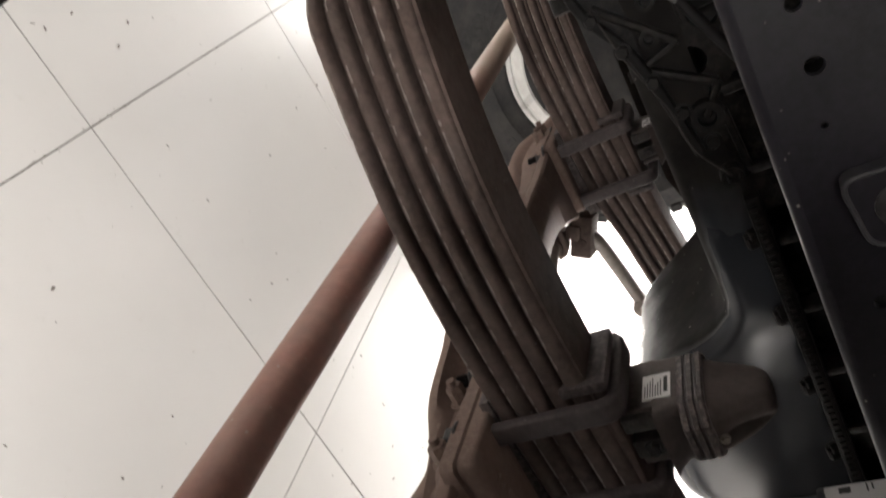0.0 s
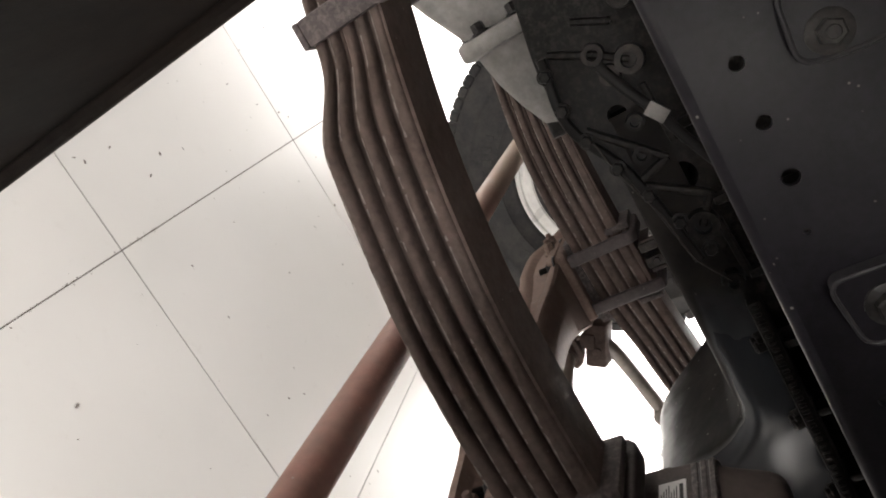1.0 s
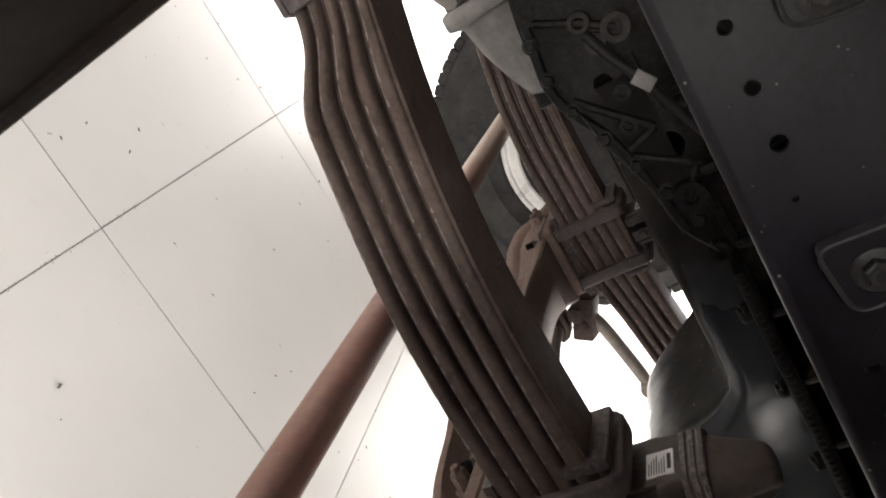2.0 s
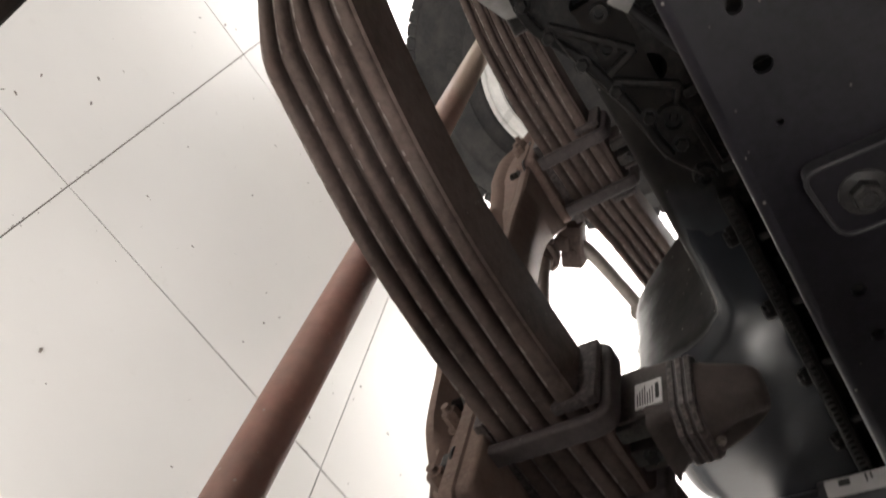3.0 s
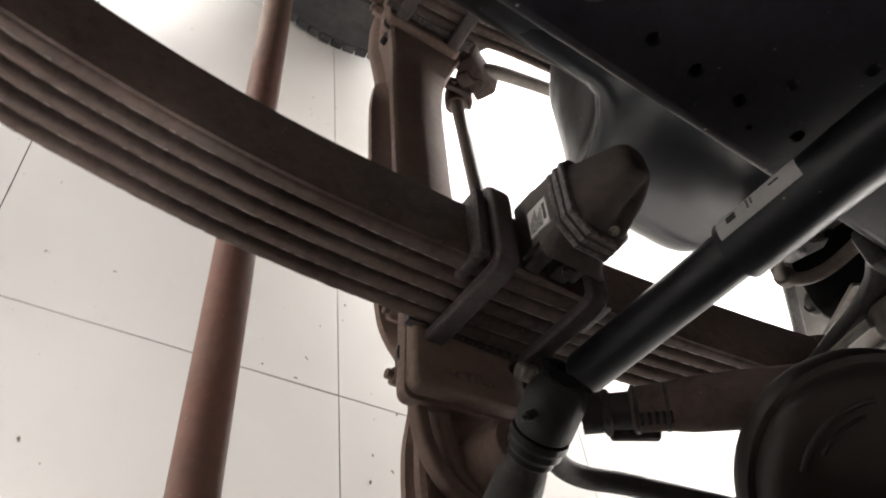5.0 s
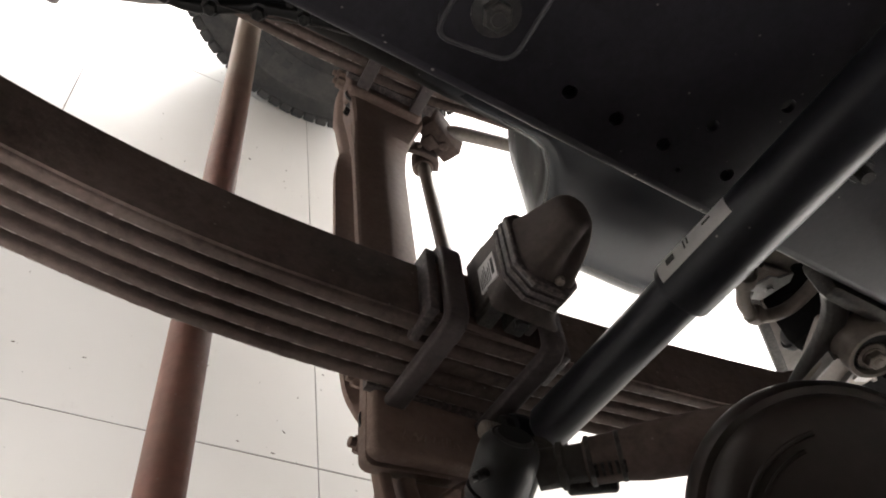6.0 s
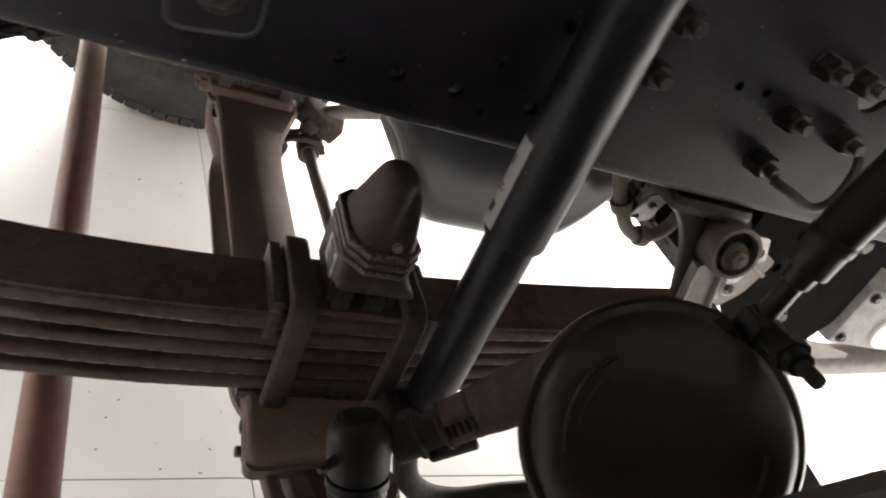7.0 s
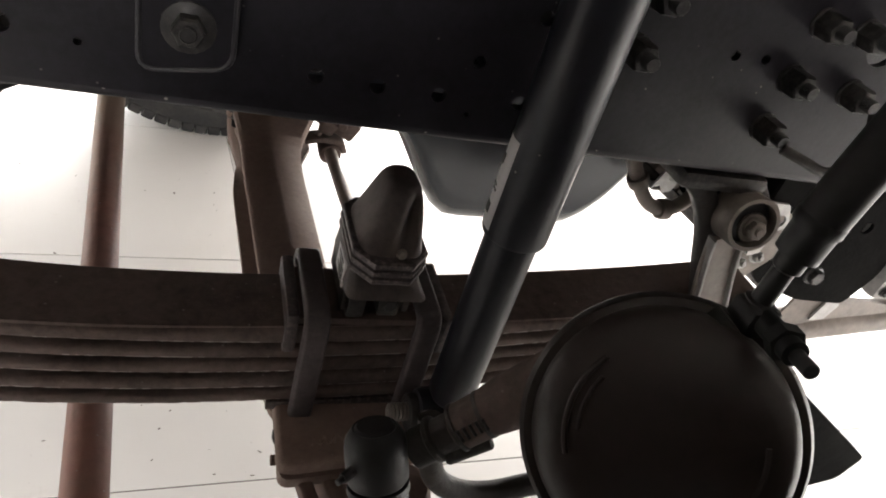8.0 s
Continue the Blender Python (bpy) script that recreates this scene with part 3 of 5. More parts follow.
def front_axle():
    t = thing("front_axle", (ax(0.445), 0.445, 0.28), "reddish brown forged I-beam front axle with spring pads", "axle")
    bm = bmesh.new()
    # along the beam: y, top height, front and rear edge of the upper flange, depth, crown of the top, toe of the lower flange
    stations = [(-0.30, 0.400, -0.034, 0.060, 0.075, 0.0, -0.008), (-0.16, 0.362, -0.034, 0.060, 0.064, 0.0, -0.008), (-0.08, 0.360, -0.036, 0.070, 0.064, 0.0, -0.008), (0.0, 0.390, -0.054, 0.075, 0.076, 0.0, -0.024), (0.06, 0.398, -0.064, 0.075, 0.078, 0.0, 0.010), (0.10, 0.399, -0.070, 0.070, 0.078, 0.0, 0.016), (0.14, 0.398, -0.073, 0.058, 0.078, 0.001, 0.018),
                (0.165, 0.397, -0.076, 0.044, 0.078, 0.003, 0.018), (0.20, 0.393, -0.080, 0.026, 0.076, 0.006, 0.020), (0.26, 0.390, -0.087, 0.014, 0.075, 0.008, 0.015), (0.35, 0.388, -0.092, 0.009, 0.075, 0.010, 0.013), (0.46, 0.388, -0.098, 0.004, 0.075, 0.010, 0.013),
                (0.575, 0.389, -0.105, -0.001, 0.075, 0.009, 0.012), (0.64, 0.392, -0.108, 0.001, 0.077, 0.007, 0.006), (0.665, 0.394, -0.110, 0.005, 0.080, 0.006, 0.0), (0.70, 0.396, -0.113, 0.014, 0.085, 0.004, 0.0), (0.735, 0.398, -0.117, 0.025, 0.090, 0.002, 0.0), (0.77, 0.400, -0.121, 0.036, 0.095, 0.0, 0.0), (0.80, 0.401, -0.124, 0.041, 0.10, 0.0, 0.0),
                (0.92, 0.401, -0.124, 0.030, 0.10, 0.0, 0.0), (1.05, 0.41, -0.11, -0.01, 0.09, 0.0, 0.0), (1.19, 0.44, -0.11, -0.02, 0.085, 0.0, 0.0)]
    loops = []
    for y, zt, xl, xr, h, crown, toe in stations:
        c, f, b = (xl + xr) / 2, 0.016, zt - h
        wl = c - xl - 0.012 if -0.05 < y < 0.18 or y > 0.60 else 0.017
        pts = [(xl + 0.005, zt), (c - 0.004, zt + crown), (c + 0.004, zt + crown), (xr - 0.005, zt), (xr, zt - 0.005), (xr, zt - f), (c + 0.030, zt - f - 0.006), (c + 0.017, zt - f - 0.014), (c + 0.017, b + f + 0.014), (c + 0.030, b + f + 0.006), (xr, b + f),
               (xr, b + 0.006), (xr - 0.006, b), (xl - toe + 0.006, b), (xl - toe, b + 0.006), (xl - toe, b + f), (c - wl - 0.008, b + f + 0.006), (c - wl, b + f + 0.014), (c - wl, zt - f - 0.014), (c - wl - 0.008, zt - f - 0.006), (xl, zt - f), (xl, zt - 0.005)]
        loops.append([Vector((x, y, z)) for x, z in pts])
    columns = [smooth_path(col, 5) for col in zip(*loops)]
    rings(bm, list(zip(*columns)))
    part("beam", bm, AXLE, t, angle=40)
    # forged ledge that runs from the pad round to the steering knuckle, on its web
    ledge = [(-0.076, 0.04, 0.398), (-0.068, -0.04, 0.397), (-0.062, -0.08, 0.395), (-0.050, -0.115, 0.39), (-0.028, -0.142, 0.385), (0.002, -0.16, 0.38), (0.045, -0.175, 0.38)]
    bm = bmesh.new()
    sweep(bm, [(x + 0.007, y + 0.004, z - 0.011) for x, y, z in ledge], rounded(0.016, 0.022, 0.005), 6)
    sweep(bm, [(x + 0.034, y + 0.016, z - 0.024) for x, y, z in ledge], rounded(0.020, 0.046, 0.006), 6)
    part("ledge", bm, AXLE, t, angle=50)
    bm = bmesh.new()
    lathe(bm, (0.042, -0.108, 0.335), (-0.05, -0.06, 1), [(0, 0.040), (0.060, 0.037), (0.088, 0.032), (0.100, 0.026), (0.103, 0.012)], 32)
    part("knuckle_boss", bm, AXLE, t, angle=40)
    for yc, lo, hi, dz in ((SP_W / 2, 0.120, 0.1, 0.010), (0.797 + SP_W / 2, 0.072, 0.082, -0.003)):
        bm = bmesh.new()
        x = ax(yc)
        loops = []
        for z, hx, cut in ((0.345, 0.046, 0.030), (0.352, 0.052, 0.018), (0.369, 0.056, 0.008), (0.373, 0.062, 0.004), (0.377, 0.0785, 0.002),
                           (0.394, 0.0785, 0.0), (0.3965, 0.0755, 0.004), (0.4015, 0.0755, 0.004), (0.404, 0.0820, 0), (0.4165, 0.0820, 0), (0.4200, 0.0800, 0.002), (0.4215, 0.0765, 0.005)):
            loops.append([(x + a, yc + (hi - lo) / 2 + b + (0.09 * a if yc < 0.4 and b < 0 else 0), z + dz) for a, b in rounded(2 * hx, lo + hi - 2 * cut, 0.012)])
        rings(bm, loops)
        pad = part("spring_pad", bm, AXLE, t, angle=40)
        if yc < 0.4:
            # raised foundry marks on the free strip of the pad top
            bm = bmesh.new()
            rnd = random.Random(8)
            for k in range(7):
                px = x - 0.045 + 0.0105 * k
                py = yc - 0.094 + 0.09 * px
                for q in range(2):
                    a = rnd.uniform(-0.6, 0.6)
                    m = pose(px + 0.004 * q, py, 0.4315, 0, 0, math.degrees(a))
                    block(bm, (-0.0011, -0.006, -0.001), (0.0011, 0.006, 0.0012), 0.0005, m, 1)
            part("cast_mark", bm, AXLE, pad, "raised cast marks")
        for sx in (-0.0585, 0.0585):
            for sy in (-1, 1):
                bm = bmesh.new()
                hexbolt(bm, (x + sx, yc + sy * (SP_W / 2 + 0.013), 0.392), (0, 0, -1), 0.017, 0.018, stub=0.02)
                part("u_bolt_nut", bm, BOLT, pad)
    return t


front_axle()

# ---- bump stop ----
t = thing("bump_stop", (0.0, 0.035, 0.565), "dusty dark rubber bump stop on a bracket with white label", "bump stop")
bm = bmesh.new()
loops = []
for z, x0, x1, y0, y1 in ((0.590, -0.0385, 0.046, -0.010, 0.095), (0.594, -0.038, 0.041, -0.006, 0.095), (0.604, -0.0365, 0.037, 0.002, 0.096), (0.618, -0.036, 0.036, 0.005, 0.096)):
    loops.append([((x0 + x1) / 2 + a, (y0 + y1) / 2 + b, z) for a, b in rounded(x1 - x0, y1 - y0, 0.010)])
rings(bm, loops)
block(bm, (-0.0365, 0.012, 0.556), (-0.0285, 0.094, 0.592), 0.002)
block(bm, (0.0285, 0.012, 0.556), (0.0365, 0.094, 0.592), 0.002)
block(bm, (-0.030, 0.078, 0.556), (0.030, 0.094, 0.592), 0.002)
base = part("bracket", bm, RUBBER, t, angle=45)
for x, s, y in ((-0.022, 0.010, 0.004), (0.014, 0.012, 0.008)):
    bm = bmesh.new()
    block(bm, (x - s, y, 0.552), (x + s, y + 0.05, 0.590), 0.004)
    part("foot", bm, CASTIRON, base)
bm = bmesh.new()
hexbolt(bm, (0.012, 0.008, 0.574), (0, -1, 0), 0.008, 0.007, washer=1.3)
part("nut", bm, BOLT, base, "worn dark nut")
bm = bmesh.new()
hexo = [(-0.039, 0.008), (-0.020, -0.016), (0.020, -0.016), (0.039, 0.008), (0.039, 0.086), (0.024, 0.102), (-0.024, 0.102), (-0.039, 0.086)]
loops = []
for z, s in ((0.615, 0.96), (0.617, 0.99), (0.6215, 0.99), (0.623, 0.955), (0.625, 0.955), (0.6265, 0.995), (0.631, 0.995), (0.6325, 0.955), (0.6345, 0.955), (0.636, 0.99), (0.640, 0.985), (0.642, 0.94)):
    loops.append([(a * s, 0.043 + (b - 0.043) * s, z) for a, b in hexo])
rings(bm, loops)
part("seam_plate", bm, UBOLT, t, "stack of dark seam plates")
bm = bmesh.new()
loops = []
for z, hx, cx, y0, y1, r, dent in ((0.640, 0.0340, 0.0, -0.006, 0.0925, 4.0, 0.0), (0.645, 0.0325, 0.0008, -0.004, 0.0918, 3.8, 0.004), (0.652, 0.0302, 0.0022, 0.001, 0.0910, 3.6, 0.013), (0.662, 0.0274, 0.0040, 0.007, 0.0900, 3.4, 0.019), (0.672, 0.0248, 0.0056, 0.012, 0.0888, 3.3, 0.019),
                                   (0.681, 0.0224, 0.0070, 0.017, 0.0872, 3.2, 0.015), (0.689, 0.0200, 0.0080, 0.022, 0.0850, 3.1, 0.010), (0.6945, 0.0174, 0.0086, 0.026, 0.082, 3.0, 0.005), (0.6985, 0.0142, 0.0090, 0.031, 0.078, 2.8, 0.001), (0.7002, 0.0088, 0.0090, 0.038, 0.071, 2.6, 0.0)):
    loop = []
    for k in range(96):
        a = 2 * math.pi * k / 96
        c, q = math.cos(a), math.sin(a)
        x = hx * math.copysign(abs(c) ** (2 / r), c)
        y = (y0 + y1) / 2 + (y1 - y0) / 2 * math.copysign(abs(q) ** (2 / r), q)
        if q < 0:
            y += 0.8 * dent * math.exp(-((x - 0.010) / 0.0062) ** 2) - 0.25 * dent * math.exp(-((x - 0.021) / 0.006) ** 2)
        loop.append((x + cx, y, z))
    loops.append(loop)
rings(bm, loops)
part("rubber_block", bm, RUBBER, t, angle=60)
bm = bmesh.new()
hexbolt(bm, (0.006, -0.006, 0.648), (0, -1, 0.3), 0.0042, 0.004)
part("screw", bm, FUEL, t)
bm = bmesh.new()
block(bm, (-0.0385, 0.022, 0.579), (-0.0364, 0.062, 0.609), 0)
lab = part("label", bm, PAPER, t, "white paper label with printed lines")
bm = bmesh.new()
for k in range(7):
    block(bm, (-0.0389, 0.025, 0.5815 + 0.0028 * k), (-0.0384, 0.044 + 0.004 * ((k * 5) % 4), 0.5826 + 0.0028 * k), 0)
block(bm, (-0.0389, 0.030, 0.6020), (-0.0384, 0.055, 0.6062), 0)
part("print", bm, INK, lab)
t.location.z += 0.006
copy_thing(t, pose(-0.047, 0.035 + 0.797, 0.569))

# ---- tie rod ----
t = thing("tie_rod", (-0.29, 0.4, 0.33), "dusty reddish primer tie rod running across the truck", "tie rod")
bm = bmesh.new()
rod(bm, (-0.2498, -0.34, 0.339), (-0.3721, 1.20, 0.396), 0.0238, seg=32)
part("tube", bm, TIE, t)
for a, b in (((-0.2474, -0.37, 0.338), (-0.2514, -0.32, 0.340)), ((-0.3705, 1.18, 0.395), (-0.3745, 1.23, 0.397))):
    bm = bmesh.new()
    rod(bm, a, b, 0.029, seg=24, round_end=0.003)
    hexbolt(bm, Vector(a) + Vector((0.03, 0.02, 0.02)), (0, 0, 1), 0.009, 0.01)
    part("clamp", bm, SPRING, t)

# ---- shock absorber ----
t = thing("shock_absorber", (0.1, -0.04, 0.47), "glossy black tubular shock absorber with a white label", "shock absorber")
S0, S1 = Vector((0.089, -0.048, 0.492)), Vector((0.090, -0.047, 1.03))
sd = (S1 - S0).normalized()
bm = bmesh.new()
lathe(bm, S0, sd, [(0, 0.012), (0.004, 0.021), (0.012, 0.0252), (0.26, 0.0255)], 36)
part("lower_tube", bm, BLACK, t)
bm = bmesh.new()
lathe(bm, S0 + sd * 0.225, sd, [(0, 0.0270), (0.0, 0.0300), (0.003, 0.0312), (0.47, 0.0312)], 36)
dust = part("dust_tube", bm, BLACK, t)
bm = bmesh.new()
lathe(bm, S0 - sd * 0.026 + Vector((-0.032, 0, 0)), (1, 0, 0), [(0, 0.012), (0, 0.027), (0.003, 0.029), (0.061, 0.029), (0.064, 0.027), (0.064, 0.012)], 28)
eye = part("eye", bm, BLACK, t)
bm = bmesh.new()
pin = Vector((0.026, -0.043, 0.464))
lathe(bm, pin, (1, 0.05, 0), [(0, 0.007), (0.002, 0.0100)] + [(0.003 + 0.0022 * k, 0.0108 if k % 2 else 0.0092) for k in range(12)] + [(0.03, 0.0108), (0.11, 0.0108)], 20)
part("mounting_bolt", bm, FUEL, eye, "threaded worn bolt end")
bm = bmesh.new()
lathe(bm, pin + Vector((0.022, 0, 0)), (1, 0.05, 0), [(0, 0.012), (0.0, 0.020), (0.003, 0.0215), (0.016, 0.0215), (0.0165, 0.0265), (0.030, 0.0275), (0.032, 0.012)], 28)
part("washer", bm, CASTIRON, eye)
# curved paper label on the dust tube
bm = bmesh.new()
d, u, v = axes(sd, (0, 1, 0))
face = Vector((-0.85, 0.12, 0)).normalized()
fu = face - d * face.dot(d)
fu.normalize()
fv = d.cross(fu)
g = []
for i in range(2):
    row = []
    for k in range(9):
        a = radians(-24 + 6 * k)
        row.append(bm.verts.new(S0 + sd * (0.232 + 0.088 * i) + (fu * math.cos(a) + fv * math.sin(a)) * 0.0316))
    g.append(row)
for k in range(8):
    bm.faces.new((g[0][k], g[0][k + 1], g[1][k + 1], g[1][k]))
bmesh.ops.solidify(bm, geom=bm.faces[:], thickness=0.0006)
lab = part("label", bm, PAPER, dust, "white label strip")
bm = bmesh.new()
for s0, s1, a0, a1 in ((0.244, 0.254, -10, 4), (0.267, 0.2685, -14, 6), (0.2715, 0.273, -14, 2), (0.292, 0.302, -6, -3)):
    q = [[S0 + sd * z + (fu * math.cos(radians(a)) + fv * math.sin(radians(a))) * r for z, a in ((s0, a0), (s1, a0), (s1, a1), (s0, a1))] for r in (0.0312, 0.0325)]
    rings(bm, q)
part("print", bm, INK, lab)

# ---- drag link and ball joint ----
t = thing("drag_link", (-0.02, -0.165, 0.5), "black steering drag link with a capped ball joint", "drag link")
bm = bmesh.new()
BA = Vector((-0.18, 0.40, 0.90)).normalized()
BC = Vector((-0.027, -0.171, 0.557))
lathe(bm, BC - BA * 0.020, BA, [(0, 0.020), (0.002, 0.0245), (0.006, 0.0270), (0.036, 0.0270), (0.043, 0.0258), (0.050, 0.0215), (0.053, 0.0190), (0.0525, 0.0175), (0.055, 0.0150), (0.0558, 0.003)], 36)
hs = part("ball_housing", bm, BOOT, t)
bm = bmesh.new()
gp = BC + BA * 0.006 + Vector((-0.022, -0.014, 0))
rod(bm, gp, gp + Vector((-0.010, -0.0075, 0)), 0.0052, 0.0045, seg=12)
rod(bm, gp + Vector((-0.008, -0.006, 0)), gp + Vector((-0.015, -0.011, 0)), 0.0034, 0.0026, seg=10)
part("grease_nipple", bm, BOLT, hs)
bm = bmesh.new()
lathe(bm, BC - BA * 0.050, BA, [(0, 0.018), (0.004, 0.022), (0.008, 0.0205), (0.014, 0.0255), (0.019, 0.0240), (0.024, 0.0275), (0.030, 0.0268), (0.032, 0.022)], 30)
part("boot", bm, BOOT, t, "folded rubber boot")
ld = Vector((0.123, -0.014, 0.132)).normalized()
la = Vector((-0.008, -0.164, 0.549))
bm = bmesh.new()
lathe(bm, la + ld * 0.02, ld, [(0, 0.0175), (0.018, 0.0175), (0.020, 0.0205), (0.024, 0.0205), (0.026, 0.0165), (0.05, 0.0165)], 24)
part("stem", bm, CASTIRON, t)
bm = bmesh.new()
lathe(bm, la + ld * 0.062, ld, [(0, 0.0165), (0.002, 0.0200), (0.030, 0.0206), (0.050, 0.0236), (0.090, 0.0250), (0.17, 0.0250)], 28)
part("tube", bm, SPRING, t, "brown drag link tube")
bm = bmesh.new()
rod(bm, la + ld * 0.066 + Vector((-0.008, -0.010, -0.026)), la + ld * 0.100 + Vector((0.004, -0.010, -0.026)), 0.0085, seg=18, round_end=0.002)
for k in (0, 1):
    lathe(bm, la + ld * (0.064 + 0.026 * k), ld, [(0, 0.0200), (0.0005, 0.0214), (0.004, 0.0214), (0.0045, 0.0200)], 28)
clamp = part("clamp", bm, CASTIRON, t)
for n in (Vector((-0.35, -0.75, 0.35)),):
    n = (n - ld * n.dot(ld)).normalized()
    tang = ld.cross(n)
    bm = bmesh.new()
    for k in range(5):
        p = la + ld * (0.070 + 0.0060 * k) + n * 0.0202
        rod(bm, p - tang * 0.0055, p + tang * 0.0055, 0.0016, seg=8)
    part("serration", bm, BOLT, clamp)

# steering arm below the ball joint
t = thing("steering_arm", (-0.02, -0.16, 0.4), "dark forged steering arm under the ball joint", "steering arm")
bm = bmesh.new()
lathe(bm, BC - BA * 0.118, BA, [(0, 0.021), (0.004, 0.0245), (0.045, 0.0235), (0.062, 0.020), (0.069, 0.017)], 30)
part("boss", bm, CASTIRON, t)
bm = bmesh.new()
sweep(bm, [(-0.002, -0.208, 0.462), (0.006, -0.222, 0.432), (0.02, -0.26, 0.39), (0.03, -0.36, 0.38)], rounded(0.05, 0.04, 0.012), 6, scale=lambda k: 0.8 + 0.5 * k)
part("arm", bm, CASTIRON, t, angle=50)

# brake line that loops under the drag link
bm = bmesh.new()
sweep(bm, [(0.040, -0.112, 0.540), (0.046, -0.122, 0.502), (0.062, -0.126, 0.462), (0.094, -0.126, 0.436), (0.135, -0.126, 0.429), (0.185, -0.127, 0.442), (0.25, -0.14, 0.47), (0.30, -0.17, 0.52)], disc(0.0125, 18), 8)
solo("brake_line", bm, CASTIRON, (0.12, -0.126, 0.43), "dark steel brake line looping under the drag link", "pipe")

# ---- brake chamber ----
t = thing("brake_chamber", (0.14, -0.27, 0.70), "dark dusty round air brake chamber with a clamp ring", "brake chamber")
CH = Vector((0.118, -0.275, 0.722))
cd = Vector((-0.5, -0.62, 0.52)).normalized()
bm = bmesh.new()
lathe(bm, CH, cd, [(-0.100, 0.040), (-0.095, 0.062), (-0.04, 0.079), (-0.012, 0.083), (0.0, 0.084)], 56)
part("lower_shell", bm, CHAMBER, t)
bm = bmesh.new()
lathe(bm, CH, cd, [(-0.016, 0.084), (-0.015, 0.090), (-0.009, 0.0945), (0.006, 0.0945), (0.012, 0.091), (0.013, 0.085)], 64)
part("clamp_ring", bm, CHAMBER, t)
bm = bmesh.new()
lathe(bm, CH, cd, [(0.0, 0.086), (0.012, 0.0858), (0.022, 0.083), (0.030, 0.076), (0.035, 0.064), (0.0375, 0.045), (0.0385, 0.02), (0.0385, 0.002)], 64)
cover = part("cover", bm, CHAMBER, t)
d, u, v = axes(cd)
# shallow arcs added to the cover to imitate its curved highlights
for r, a0, a1, w in ((0.063, 150, 215, 0.0022), (0.055, 160, 200, 0.0015), (0.060, -30, 25, 0.002)):
    bm = bmesh.new()
    sweep(bm, [CH + d * (0.0348 + (0.063 - r) * 0.22) + (u * math.cos(radians(a0 + (a1 - a0) * k / 8)) + v * math.sin(radians(a0 + (a1 - a0) * k / 8))) * r for k in range(9)], disc(w, 8), 3)
    part("pressed_rib", bm, CHAMBER, cover)

# ---- wheels ----
def wheel(name_label):
    """Tyre, rim and hub round an axle along y; the inner side looks to -y."""
    t = thing("wheel", (0, 0, 0.5), name_label, "wheel", "front wheels")
    c = (0, 0, 0.5)
    bm = bmesh.new()
    prof = [(-0.118, 0.287), (-0.126, 0.292), (-0.132, 0.300), (-0.142, 0.330), (-0.1475, 0.3325), (-0.1485, 0.337), (-0.152, 0.38), (-0.1525, 0.41), (-0.1545, 0.412), (-0.1545, 0.420), (-0.152, 0.423), (-0.146, 0.455), (-0.138, 0.478), (-0.126, 0.490),
            (-0.10, 0.494), (0.10, 0.494), (0.126, 0.490), (0.138, 0.478), (0.146, 0.455), (0.152, 0.41), (0.150, 0.36), (0.142, 0.330), (0.132, 0.300), (0.118, 0.287)]
    lathe(bm, c, (0, 1, 0), prof, 96, hint=(0, 0, 1))
    tyre = part("tyre", bm, TYRE, t, "black rubber truck tyre with blocky shoulder tread", angle=50)
    lug = bmesh.new()
    for k in range(84):
        for s in (-1, 1):
            a = 2 * math.pi * (k + 0.25 * s) / 84
            m = Matrix.Translation(c) @ Matrix.Rotation(a, 4, "Y")
            block(lug, (-0.0170, s * 0.122 - 0.022, 0.470), (0.0170, s * 0.122 + 0.022, 0.4985), 0.004, m, 1)
            for j in range(2):
                block(lug, (-0.018, s * (0.035 + 0.04 * j) - 0.016, 0.48), (0.0165, s * (0.035 + 0.04 * j) + 0.016, 0.501), 0, m)
    tagged(part("tread", lug, TYRE, tyre), kind="stuff")
    marks = bmesh.new()
    rnd = random.Random(3)
    for k in range(60):
        if k % 10 in (0, 1, 8, 9):
            continue
        m = Matrix.Translation(c) @ Matrix.Rotation(radians(6 * k), 4, "Y")
        w = rnd.uniform(0.005, 0.012)
        block(marks, (-w, -0.1535, 0.352), (w, -0.1500, 0.352 + rnd.uniform(0.022, 0.030)), 0.0008, m, 1)
    tagged(part("raised_marks", marks, TYRE, tyre), kind="stuff")
    bm = bmesh.new()
    lathe(bm, c, (0, 1, 0), [(-0.116, 0.236), (-0.124, 0.242), (-0.1265, 0.262), (-0.1225, 0.2685), (-0.1225, 0.2715), (-0.131, 0.2745), (-0.1335, 0.2800), (-0.1315, 0.2855), (-0.124, 0.288), (-0.121, 0.288), (-0.108, 0.270), (0.108, 0.270), (0.128, 0.290), (0.128, 0.262), (0.10, 0.256), (0.03, 0.240), (-0.10, 0.236)], 72)
    part("rim", bm, RIM, t, "silver painted steel rim")
    bm = bmesh.new()
    lathe(bm, c, (0, 1, 0), [(-0.104, 0.07), (-0.106, 0.20), (-0.104, 0.230), (-0.094, 0.2345), (0.03, 0.222), (0.05, 0.13), (0.12, 0.12), (0.125, 0.05)], 48)
    part("brake_drum", bm, CASTIRON, t, "dark cast iron brake drum")
    return t


near_wheel = wheel("front truck wheel with black tyre and silver rim on the floor")
copy_thing(near_wheel, pose(-0.145, 1.505, 0.5))
near_wheel.location = (0.06, -0.628, 0.504)
near_wheel.rotation_euler = (0, 0, math.pi)
near_wheel.scale = (1.008, 1.0, 1.008)

